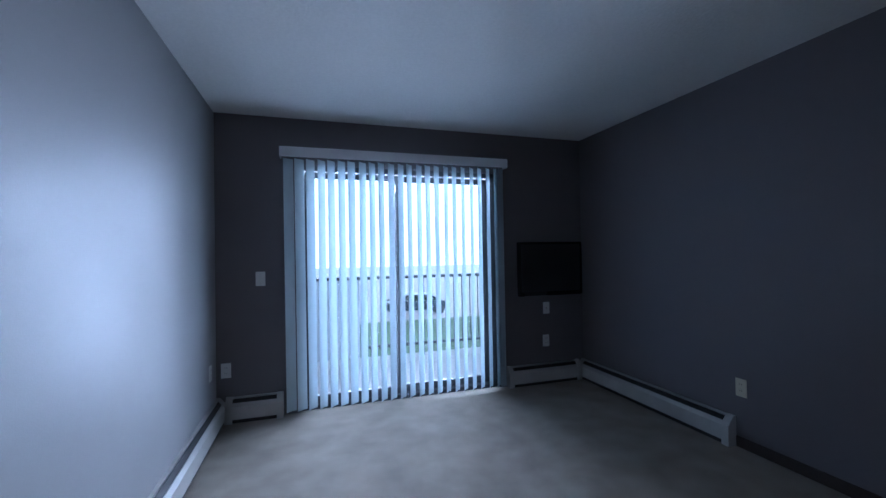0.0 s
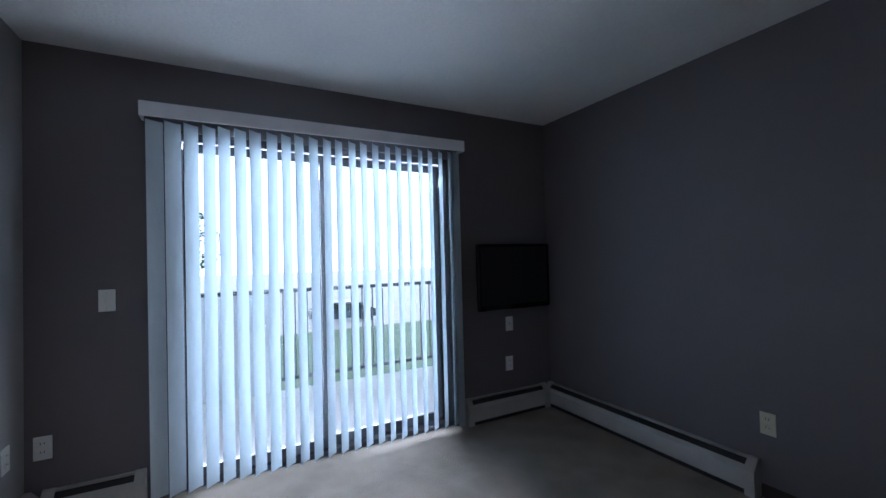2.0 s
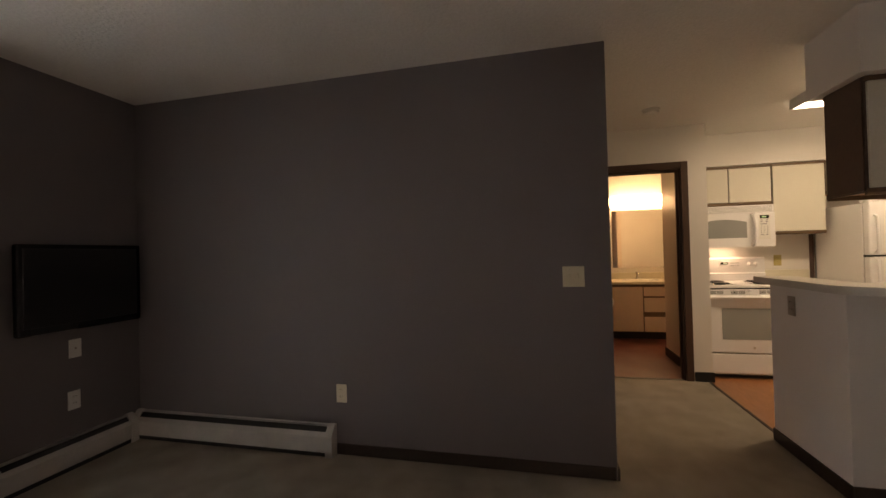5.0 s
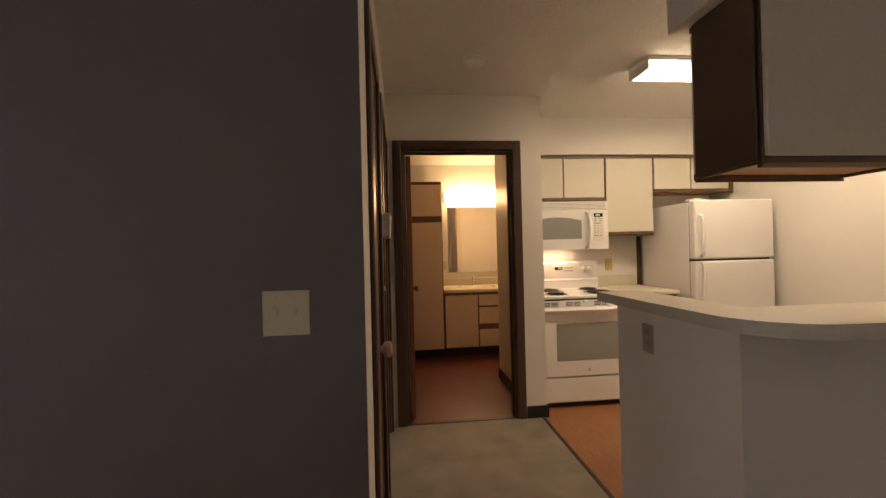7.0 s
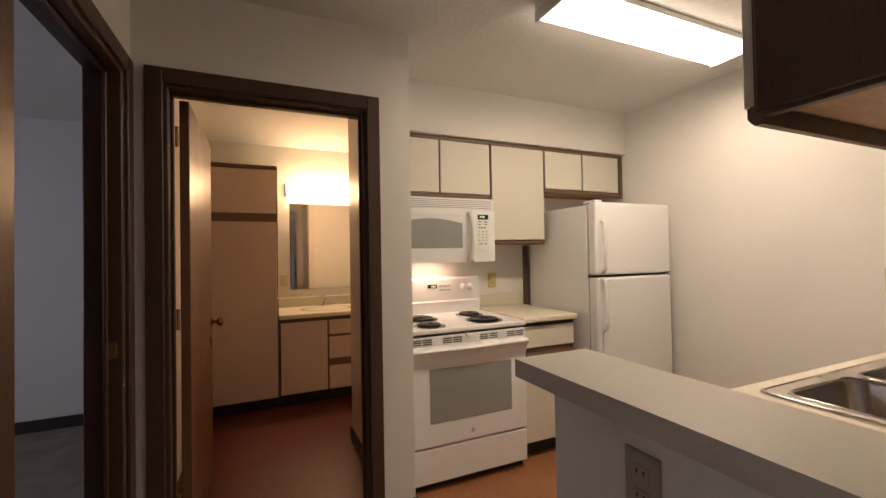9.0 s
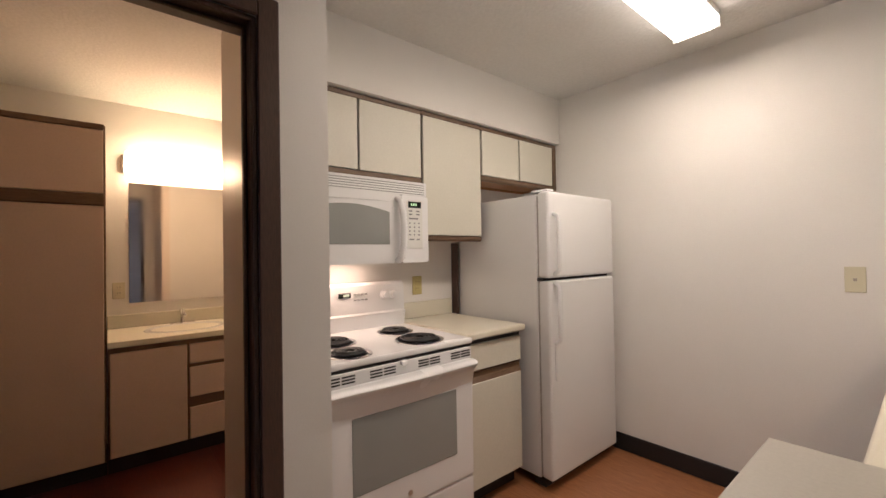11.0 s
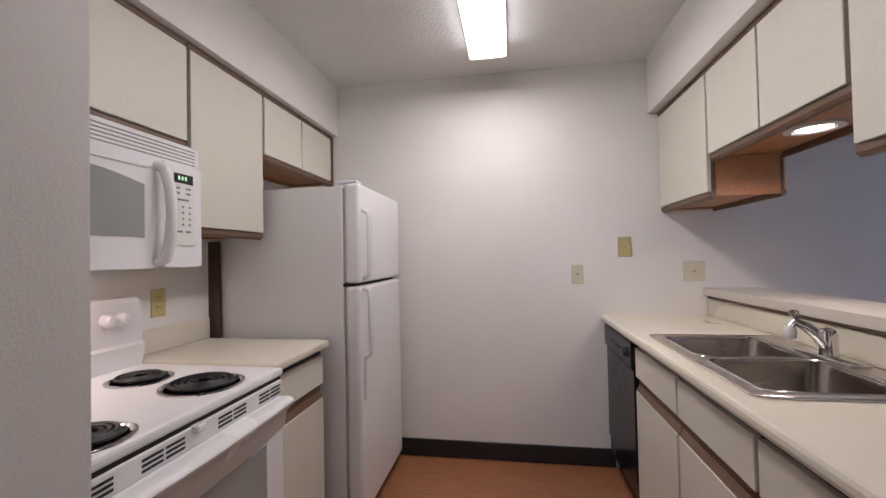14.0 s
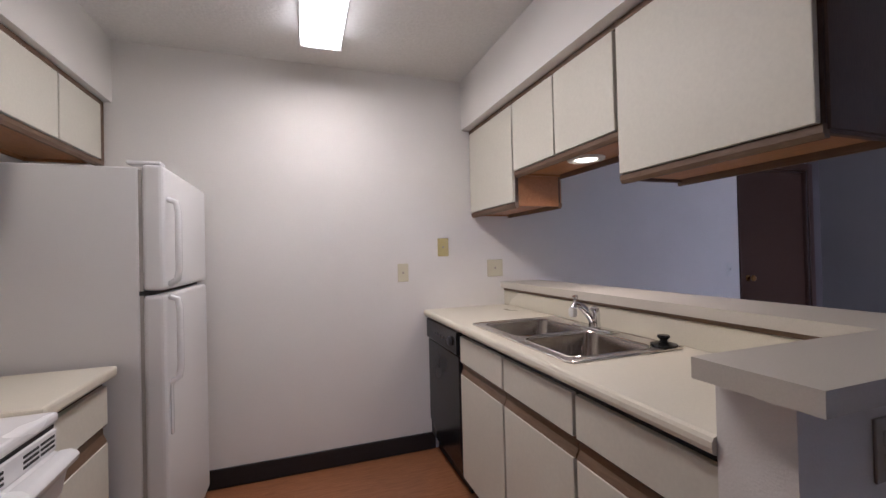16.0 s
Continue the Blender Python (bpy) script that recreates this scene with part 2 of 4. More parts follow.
def mesh_of(name, bm, material, smooth=False, base=None):
    if base is not None:
        bmesh.ops.translate(bm, verts=bm.verts, vec=-Vector(base))
    bmesh.ops.recalc_face_normals(bm, faces=bm.faces)
    me = bpy.data.meshes.new(name)
    bm.to_mesh(me)
    bm.free()
    me.materials.append(material)
    if smooth:
        for p in me.polygons:
            p.use_smooth = True
        me.set_sharp_from_angle(angle=radians(40))
    return me


def structure(name, bm, material, label="", category="", smooth=False):
    return tagged(new(name, mesh_of(name, bm, material, smooth)), label or name.replace("_", " "), category or name.split("_")[0], kind="structure")


def thing(name, base, label, category, group="", kind=""):
    ob = new(name)
    ob.empty_display_size = 0.05
    ob.location = base
    tagged(ob, label, category, group, kind)
    return ob


def origin_of(ob):
    p = Vector(ob.location)
    while ob.parent:
        ob = ob.parent
        p += Vector(ob.location)
    return p


def part(name, bm, material, parent, label="", smooth=False):
    ob = new(name, mesh_of(name, bm, material, smooth, origin_of(parent)))
    ob.parent = parent
    return tagged(ob, label)


# ---- structure: floors, walls, ceiling ----
structure("floor_carpet", boxes((XW - T, YS - T, -0.12, 3.88, YN + T, 0), (3.88, 0.10, -0.12, XB + 0.02, YH + T, 0), (3.88, YH + T, -0.12, 8.07, 5.0, 0)), CARPET, "beige cut-pile carpet, slightly worn", "carpet")
structure("floor_kitchen", boxes((3.88, YS - T, -0.12, XK + T, 0.10, -0.003)), VINYL, "reddish wood-look vinyl kitchen floor", "floor")
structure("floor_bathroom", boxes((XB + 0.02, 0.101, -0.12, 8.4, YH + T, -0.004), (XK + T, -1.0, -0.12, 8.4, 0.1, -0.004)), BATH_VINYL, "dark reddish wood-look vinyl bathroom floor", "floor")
structure("trim_threshold", boxes((XB + 0.005, 0.31, -0.01, XB + 0.045, 1.11, 0.006), (4.55, 0.088, -0.01, XB, 0.113, 0.005), bevel=0.003), BROWN_BASE, "thin brown floor transition strip", "trim")
structure("ceiling", boxes((XW - T, YS - T, H, 8.4, 5.0, H + 0.1)), CEILING, "white textured ceiling", "ceiling")
structure("wall_west", boxes((XW - T, YS - T, 0, XW, YN, H)), WEST_WALL, "side wall, window light put in as a paler tone", "wall")
WX0, WX1, WZ1 = 1.10, 2.90, 2.06        # sliding door opening
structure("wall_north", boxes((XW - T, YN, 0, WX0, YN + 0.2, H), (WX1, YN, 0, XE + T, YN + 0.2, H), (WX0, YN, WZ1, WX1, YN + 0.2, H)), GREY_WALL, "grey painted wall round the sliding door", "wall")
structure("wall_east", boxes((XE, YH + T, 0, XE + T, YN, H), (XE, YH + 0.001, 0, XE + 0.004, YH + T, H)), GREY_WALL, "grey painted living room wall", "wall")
ED0, ED1 = 0.665, 1.565                  # entry door opening in the south wall
# This end of the south wall gets the grey paint to stand for shade.
structure("wall_south_end", boxes((XW, YS - T, 0, ED0, YS, H)), GREY_WALL, "wall beside the entry door, shade put in as grey", "wall")
structure("wall_south", boxes((ED1, YS - T, 0, XK + T, YS, H), (ED0, YS - T, 1.99, ED1, YS, H)), WHITE_WALL, "white painted kitchen end wall", "wall")
C0, C1, B0, B1, DH = 4.12, 4.60, 4.905, 5.68, 2.034   # closet and bedroom openings
structure("wall_hall_north", boxes((XE + 0.004, YH, 0, C0, YH + T, H), (C0, YH, DH, C1, YH + T, H), (C1, YH, 0, B0, YH + T, H), (B0, YH, DH, B1, YH + T, H), (B1, YH, 0, 8.4, YH + T, H)), WHITE_WALL, "white painted hall wall with two doorways", "wall")
D0, D1 = 0.290, 1.128                   # bathroom opening
structure("wall_bathroom_front", boxes((XB, YP, 0, XB + T, D0, H), (XB, D1, 0, XB + T, YH, H), (XB, D0, DH, XB + T, D1, H)), WHITE_WALL, "white painted wall round the bathroom doorway", "wall")
structure("wall_partition", boxes((XB + T, YP, 0, 6.75, 0.12, H)), WHITE_WALL, "white painted partition between kitchen and bathroom", "wall")
structure("wall_bathroom_side", boxes((XB + T, 0.12, 0, 6.75, 0.19, H)), GLOSS_WALL, "cream semi-gloss painted bathroom side wall", "wall")
structure("wall_kitchen_east", boxes((XK, YS, 0, XK + T, YP, H)), WHITE_WALL, "white painted wall behind the range", "wall")
structure("wall_bathroom_back", boxes((8.22, -1.0, 0, 8.4, YH, H), (XK + T, -1.0 - T, 0, 8.4, -1.0, H)), WHITE_WALL, "cream painted bathroom wall", "wall")
structure("wall_bedroom", boxes((7.97, YH + T, 0, 8.07, 5.0, H), (XE + T, 4.9, 0, 7.97, 5.0, H)), WHITE_WALL, "plain pale bedroom wall", "wall")
structure("baseboard_bedroom", boxes((7.955, YH + T, 0, 7.97, 4.9, 0.09)), BROWN_BASE, "dark baseboard in the bedroom", "baseboard")
structure("baseboard_living", boxes((XE - 0.012, YH + 0.01, 0, XE, 2.93, 0.07), (XE - 0.012, YH - 0.012, 0, C0 - 0.07, YH, 0.07), (C1 + 0.07, YH - 0.012, 0, B0 - 0.07, YH, 0.08), (XW, YS, 0, XW + 0.012, 0.9, 0.08), bevel=0.003), BROWN_BASE, "brown baseboard along the grey wall", "baseboard")
structure("baseboard_kitchen", boxes((4.50, YS, 0, 5.87, YS + 0.012, 0.108), (XB - 0.012, YP - 0.012, 0, XB, D0 - 0.07, 0.09), (XB + T, 0.19, 0, 6.762, 0.202, 0.10), bevel=0.003), RUBBER, "black rubber cove base", "baseboard")
structure("soffit_east", boxes((6.229, YS, 2.108, XK, YP, H)), WHITE_WALL, "white boxed soffit above the wall cabinets", "soffit")


def casing(name, axis, a0, a1, top, face, side, depth, label):
    """A dark wooden door frame: casing on the face and jambs through the wall. side: +1 or -1, where the casing stands proud."""
    w, p = 0.062, 0.016
    f0, f1 = face, face + side * p
    back = face - side * depth
    rows = []
    for lo, hi, z0, z1 in ((a0 - w, a0 + 0.002, 0, top + w), (a1 - 0.002, a1 + w, 0, top + w), (a0, a1, top - 0.002, top + w)):
        rows.append((f0, lo, z0, f1, hi, z1) if axis == "y" else (lo, f0, z0, hi, f1, z1))
    for lo, hi, z0, z1 in ((a0, a0 + 0.018, 0, top), (a1 - 0.018, a1, 0, top), (a0, a1, top - 0.018, top)):
        rows.append((face - side * 0.001, lo, z0, back, hi, z1) if axis == "y" else (lo, face - side * 0.001, z0, hi, back, z1))
    mid0, mid1 = face - side * 0.045, face - side * 0.06
    for lo, hi, z0, z1 in ((a0 + 0.018, a0 + 0.03, 0, top - 0.018), (a1 - 0.03, a1 - 0.018, 0, top - 0.018), (a0 + 0.018, a1 - 0.018, top - 0.03, top - 0.018)):
        rows.append((mid0, lo, z0, mid1, hi, z1) if axis == "y" else (lo, mid0, z0, hi, mid1, z1))
    return structure(name, boxes(*rows, bevel=0.004), DARK_WOOD, label, "door frame")


casing("door_frame_closet", "x", C0, C1, DH, YH, -1, T, "dark-stained wooden closet door frame")
casing("door_frame_bedroom", "x", B0, B1, DH, YH, -1, T, "dark-stained wooden bedroom door frame")
casing("door_frame_bathroom", "y", D0, D1, DH, XB, -1, T, "dark-stained wooden bathroom door frame")
casing("door_frame_entry", "x", ED0, ED1, 1.99, YS, 1, T, "dark-stained wooden entry door frame")


def knob(parent, centre, axis, material=BRASS):
    return part("door_knob", lathe(bmesh.new(), centre, axis, [(0.028, 0.0), (0.028, 0.006), (0.011, 0.010), (0.011, 0.030), (0.022, 0.036), (0.028, 0.048), (0.025, 0.060), (0.012, 0.066)], 20), material, parent, "round brass knob" if material == BRASS else "round steel knob", True)


closet = thing("door_closet", (C0 + 0.02, YH + 0.02, 0), "closed flush brown wooden closet door with steel knob", "door", kind="structure")
part("door_leaf", boxes((C0 + 0.02, YH + 0.005, 0.01, C1 - 0.02, YH + 0.04, DH - 0.02), bevel=0.003), DOOR_WOOD, closet)
knob(closet, (C0 + 0.075, YH + 0.005, 0.94), (0, -1, 0), STEEL)
entry = thing("door_entry", (ED0, YS - 0.06, 0), "closed dark brown flush entry door", "door", kind="structure")
part("door_leaf", boxes((ED0 + 0.02, YS - 0.065, 0.01, ED1 - 0.02, YS - 0.03, 1.965), bevel=0.003), DARK_WOOD, entry)
knob(entry, (ED1 - 0.09, YS - 0.03, 0.98), (0, 1, 0))
bath_door = thing("door_bathroom", (XB + T, 1.06, 0), "brown wooden bathroom door standing open into the room", "door", kind="structure")
part("door_leaf", boxes((XB + T + 0.01, 1.055, 0.012, XB + T + 0.80, 1.093, DH - 0.02), bevel=0.003), DOOR_WOOD, bath_door)
knob(bath_door, (XB + T + 0.74, 1.055, 0.93), (0, -1, 0))
for z in (0.25, 1.05, 1.85):
    part("hinge", tube(bmesh.new(), [(XB + T + 0.004, 1.101, z - 0.045), (XB + T + 0.004, 1.101, z + 0.045)], 0.007), BRASS, bath_door)
strike = thing("strike_plate", (B1 - 0.02, YH + 0.05, 0.98), "brass strike plate in the bedroom door jamb", "strike plate")
part("plate", boxes((B1 - 0.021, YH + 0.02, 0.95, B1 - 0.0175, YH + 0.05, 1.01), bevel=0.001), BRASS, strike)
latch = thing("strike_plate", (XB + 0.06, D0 + 0.02, 0.98), "steel strike plate in the bathroom door jamb", "strike plate")
part("plate", boxes((XB + 0.065, D0 + 0.0175, 0.95, XB + 0.095, D0 + 0.021, 1.01), bevel=0.001), STEEL, latch)

# ---- wall plates ----


def wall_plate(name, centre, normal, label, category, w=0.072, h=0.116, slots="outlet", material=WHITE_PLATE, group="wall plates"):
    """An electrical cover plate with its sockets or toggles; normal is one of the axes."""
    c, n = Vector(centre), Vector(normal)
    side = Vector((0, 0, 1)).cross(n)
    ob = thing(name, centre, label, category, group)

    def slab(u, v, du, dv, d0, d1, bev=0.002):
        a, b = c + side * (u - du / 2) + n * d0, c + side * (u + du / 2) + n * d1
        return boxes((a.x, a.y, c.z + v - dv / 2, b.x, b.y, c.z + v + dv / 2), bevel=bev)
    part("cover_plate", slab(0, 0, w, h, 0.0, 0.006), material, ob)
    if slots == "outlet":
        for v in (0.021, -0.021):
            r = part("receptacle", slab(0, v, 0.033, 0.028, 0.006, 0.009), material, ob)
            for u in (-0.007, 0.007):
                part("slot", slab(u, v + 0.003, 0.003, 0.009, 0.009, 0.0095, 0), SLOT, r)
    elif slots == "blank":
        part("jack", slab(0, 0, 0.013, 0.013, 0.006, 0.009), BROWN_PLATE, ob)
    else:
        for u in slots:
            part("toggle", slab(u, 0.003, 0.011, 0.024, 0.006, 0.018), material, ob)
            for v in (0.04, -0.04):
                part("screw", slab(u, v, 0.006, 0.006, 0.006, 0.0075), STEEL, ob)
    return ob


wall_plate("light_switch", (0.807, YN, 1.115), (0, -1, 0), "white single light switch on the grey wall", "light switch", slots=(0,))
wall_plate("wall_outlet", (0.55, YN, 0.40), (0, -1, 0), "white wall outlet near the room corner", "outlet")
wall_plate("cable_outlet", (3.43, YN, 0.735), (0, -1, 0), "white cable plate below the television", "outlet", slots="blank")
wall_plate("wall_outlet", (3.42, YN, 0.41), (0, -1, 0), "white wall outlet below the television", "outlet")
wall_plate("wall_outlet", (XE, 2.892, 0.39), (-1, 0, 0), "ivory wall outlet above the heater end", "outlet", material=PLATE)
wall_plate("light_switch", (XE, 1.439, 1.126), (-1, 0, 0), "pale double light switch on the grey wall", "light switch", w=0.118, slots=(-0.023, 0.023), material=PLATE)
wall_plate("light_switch", (4.735, YH, 1.10), (0, -1, 0), "ivory light switch on the hall wall", "light switch", slots=(0,), material=PLATE)
wall_plate("light_switch", (4.691, YS, 1.156), (0, 1, 0), "ivory blank plate on the kitchen end wall", "wall plate", slots="blank", material=PLATE, w=0.07)
wall_plate("phone_plate", (4.414, YS, 1.315), (0, 1, 0), "yellowed phone plate on the kitchen end wall", "wall plate", slots="blank", material=YELLOW_PLATE, w=0.075, h=0.12)
wall_plate("wall_outlet", (4.035, YS, 1.164), (0, 1, 0), "ivory double blank plate above the sink counter", "wall plate", w=0.118, slots="blank", material=PLATE)
wall_plate("wall_outlet", (XK, -0.884, 1.107), (-1, 0, 0), "yellowed outlet above the small counter", "outlet", material=YELLOW_PLATE)
wall_plate("wall_outlet", (XW, 4.33, 0.437), (1, 0, 0), "white wall outlet on the pale wall above the heater", "outlet")
wall_plate("light_switch", (1.75, YS, 1.07), (0, 1, 0), "white switch beside the entry door", "light switch", slots=(0,))
wall_plate("wall_outlet", (8.22, 0.575, 1.08), (-1, 0, 0), "ivory outlet beside the bathroom mirror", "outlet", material=PLATE)

chime = thing("thermostat", (4.71, YH, 1.40), "small white wall thermostat in the hall", "thermostat")
part("body", boxes((4.668, YH - 0.050, 1.345, 4.748, YH, 1.462), bevel=0.006, seg=2), WHITE_PLATE, chime)
part("dial_cover", boxes((4.678, YH - 0.053, 1.41, 4.738, YH - 0.048, 1.45), bevel=0.002), PLATE, chime)
smoke = thing("smoke_detector", (5.18, 0.675, H), "round white smoke detector on the ceiling", "smoke detector")
part("base", lathe(bmesh.new(), (5.18, 0.675, H), (0, 0, -1), [(0.070, 0), (0.070, 0.012), (0.066, 0.014)], 28), WHITE_PLATE, smoke, smooth=True)
part("cover", lathe(bmesh.new(), (5.18, 0.675, H - 0.014), (0, 0, -1), [(0.060, 0), (0.058, 0.018), (0.045, 0.028), (0.012, 0.030)], 28), WHITE_PLATE, smoke, smooth=True)

# ---- living room ----


def heater(label, axis, a0, a1, wall, side, caps=(True, True)):
    """A hydronic baseboard heater along a wall: back, sloping front cover, dark top slot, end caps."""
    base = (a0, wall, 0) if axis == "x" else (wall, a0, 0)
    ob = thing("baseboard_heater", base, label, "heater", "baseboard heaters")
    h, d = 0.19, 0.068

    def pr(outline, lo, hi):
        pts = [(wall + side * p, q) for p, q in outline]
        bm = bmesh.new()
        if axis == "x":
            return prism(bm, pts, "x", lo, hi)
        return prism(bm, pts, "y", lo, hi)
    part("back_panel", pr([(0, 0.015), (0.006, 0.015), (0.006, h - 0.004), (0.022, h - 0.004), (0.022, h), (0, h)], a0, a1), HEATER, ob)
    part("front_cover", pr([(d - 0.004, 0.03), (d, 0.03), (d, h - 0.062), (d - 0.018, h - 0.036), (d - 0.022, h - 0.038), (d - 0.004, h - 0.064)], a0, a1), HEATER, ob)
    part("top_slot", pr([(0.022, h - 0.012), (d - 0.022, h - 0.040), (d - 0.022, h - 0.046), (0.022, h - 0.018)], a0, a1), SLOT, ob, "dark louvre slot")
    part("lower_gap", pr([(0.006, 0.0), (d - 0.010, 0.0), (d - 0.010, 0.03), (0.006, 0.03)], a0 + 0.005, a1 - 0.005), SLOT, ob)
    for on, at, s in ((caps[0], a0, 1), (caps[1], a1, -1)):
        if on:
            part("end_cap", pr([(0, 0.0), (d + 0.004, 0.0), (d + 0.004, h - 0.058), (d - 0.018, h - 0.026), (0.024, h + 0.004), (0, h + 0.004)], at - s * 0.004, at + s * 0.045), HEATER, ob)
    return ob


heater("cream baseboard heater beside the sliding door", "x", XW + 0.075, 0.968, YN, -1, (True, True))
heater("long cream baseboard heater under the pale wall", "y", 0.9, YN - 0.002, XW, 1, (True, True))
heater("cream baseboard heater below the television", "x", 2.985, XE - 0.075, YN, -1, (True, True))
heater("cream baseboard heater along the grey wall", "y", 2.937, YN - 0.002, XE, -1, (True, True))

# sliding glass door
slider = thing("sliding_glass_door", (WX0, YN + 0.1, 0), "bronze-framed sliding glass balcony door, closed", "sliding door", kind="structure")
YG = YN + 0.08
part("outer_frame", boxes((WX0, YG - 0.05, 0, WX0 + 0.05, YG + 0.07, WZ1), (WX1 - 0.05, YG - 0.05, 0, WX1, YG + 0.07, WZ1), (WX0, YG - 0.05, WZ1 - 0.05, WX1, YG + 0.07, WZ1), (WX0, YG - 0.05, 0, WX1, YG + 0.07, 0.035), bevel=0.003), ALU, slider)
XM = 1.958
for x0, x1, y in ((WX0 + 0.05, XM + 0.035, YG), (XM - 0.035, WX1 - 0.05, YG + 0.035)):
    p = part("door_panel", boxes((x0, y - 0.014, 0.036, x0 + 0.06, y + 0.014, WZ1 - 0.051), (x1 - 0.06, y - 0.014, 0.036, x1, y + 0.014, WZ1 - 0.051), (x0 + 0.06, y - 0.014, 0.036, x1 - 0.06, y + 0.014, 0.10), (x0 + 0.06, y - 0.014, WZ1 - 0.10, x1 - 0.06, y + 0.014, WZ1 - 0.051), bevel=0.002), ALU, slider)
    g = part("glass_pane", boxes((x0 + 0.06, y - 0.003, 0.10, x1 - 0.06, y + 0.003, WZ1 - 0.10)), GLASS, p)
    g.visible_shadow = False

# vertical blind
blind = thing("vertical_blind", (0.966, YN, 2.1), "white vertical vane blind, half open over the sliding door", "blind")
part("valance", boxes((0.966, YN - 0.105, 2.098, 2.982, YN - 0.095, 2.18), (0.966, YN - 0.095, 2.098, 0.976, YN, 2.18), (2.972, YN - 0.095, 2.098, 2.982, YN, 2.18), bevel=0.003), VALANCE, blind)
part("head_rail", boxes((0.98, YN - 0.075, 2.12, 2.97, YN - 0.03, 2.155), bevel=0.002), VALANCE, blind)
vane_bm = bmesh.new()
curve = [(-0.0445 + 0.0089 * k, 0.006 * (1 - ((k - 5) / 5) ** 2)) for k in range(11)]
for z0, z1 in ((0.035, 2.09),):
    prism(vane_bm, curve + [(x, y - 0.0012) for x, y in reversed(curve)], "z", z0, z1)
vane_mesh = mesh_of("vane", vane_bm, VANE, True)
NV = 23
rnd = random.Random(4)
for i in range(NV):
    v = new("vane", vane_mesh)
    v.parent = blind
    turn = 44 + rnd.uniform(-3, 3) - (8 if i < 2 else 0)
    v.matrix_local = Matrix.Translation(Vector((1.035 + 1.845 * i / (NV - 1), YN - 0.052 - 0.003 * (i % 2), 0)) - Vector(blind.location)) @ Matrix.Rotation(radians(turn), 4, "Z") @ Matrix.Rotation(radians(rnd.uniform(-0.25, 0.25)), 4, "Y")
for x, turn in ((2.885, 62), (2.905, 78), (2.922, 84), (2.940, 80)):
    v = new("vane", vane_mesh)
    v.parent = blind
    v.matrix_local = Matrix.Translation(Vector((x, YN - 0.05, 0)) - Vector(blind.location)) @ Matrix.Rotation(radians(turn), 4, "Z")

tv = thing("television", (3.42, YN - 0.09, 1.14), "small black flat television on a wall bracket", "television")
part("bezel", boxes((3.075, YN - 0.105, 0.868, 3.79, YN - 0.065, 1.392), bevel=0.012, seg=2), BLACK_PLASTIC, tv)
part("screen", boxes((3.105, YN - 0.107, 0.91, 3.76, YN - 0.104, 1.367), bevel=0.001), SOFT_BLACK, tv)
part("rear_shell", boxes((3.14, YN - 0.066, 0.92, 3.73, YN - 0.04, 1.34), bevel=0.015), BLACK_PLASTIC, tv)
part("wall_bracket", boxes((3.33, YN - 0.042, 1.04, 3.53, YN, 1.22), bevel=0.004), ALU, tv)

# ---- bathroom ----
linen = thing("linen_cabinet", (7.644, 1.0, 0), "tall tan laminate linen cabinet with oak strips", "cabinet")
part("carcass", boxes((7.644, 0.645, 0.09, 8.22, YH, 2.114), (7.694, 0.645, 0, 8.22, YH, 0.09), bevel=0.003), OAK, linen)
part("upper_door", boxes((7.622, 0.655, 1.70, 7.644, YH - 0.01, 2.078), bevel=0.003), TAN_LAMINATE, linen)
part("lower_door", boxes((7.622, 0.655, 0.10, 7.644, YH - 0.01, 1.625), bevel=0.003), TAN_LAMINATE, linen)
for z0, z1 in ((1.628, 1.697), (2.081, 2.114)):
    part("oak_strip", boxes((7.616, 0.650, z0, 7.644, YH - 0.01, z1), bevel=0.004), OAK, linen)
part("toe_kick", boxes((7.684, 0.645, 0.0, 7.694, YH, 0.09)), RUBBER, linen)
vanity = thing("bathroom_vanity", (7.78, -0.2, 0), "tan laminate vanity cabinet with oak pulls", "cabinet")
part("carcass", boxes((7.644, -0.98, 0.10, 8.22, 0.64, 0.77), (7.694, -0.98, 0, 8.22, 0.64, 0.10), bevel=0.003), OAK, vanity)
part("door", boxes((7.622, 0.235, 0.11, 7.644, 0.63, 0.735), bevel=0.003), TAN_LAMINATE, vanity)
for z0, z1 in ((0.605, 0.735), (0.385, 0.58), (0.11, 0.315)):
    part("drawer_front", boxes((7.622, -0.30, z0, 7.644, 0.22, z1), bevel=0.003), TAN_LAMINATE, vanity)
part("door", boxes((7.622, -0.97, 0.11, 7.644, -0.315, 0.735), bevel=0.003), TAN_LAMINATE, vanity)
part("toe_kick", boxes((7.684, -0.98, 0.0, 7.694, 0.64, 0.10)), RUBBER, vanity)
vtop = thing("bathroom_countertop", (7.9, -0.2, 0.79), "cream vanity top with backsplash and white oval basin", "countertop")
part("slab", boxes((7.594, -0.98, 0.772, 8.22, 0.642, 0.810), bevel=0.006, seg=2), COUNTER, vtop)
part("backsplash", boxes((8.195, -0.98, 0.810, 8.22, 0.642, 0.905), bevel=0.004), COUNTER, vtop)
bas = bmesh.new()
lathe(bas, (0, 0, 0), (0, 0, 1), [(0.02, -0.10), (0.12, -0.085), (0.19, -0.02), (0.205, 0.008), (0.235, 0.012), (0.24, 0.0), (0.20, -0.03), (0.13, -0.1)], 32)
bmesh.ops.scale(bas, vec=(0.85, 1.05, 0.4), verts=bas.verts)
bmesh.ops.translate(bas, vec=(7.90, 0.20, 0.811), verts=bas.verts)
part("basin", bas, APPLIANCE, vtop, "white oval basin", True)
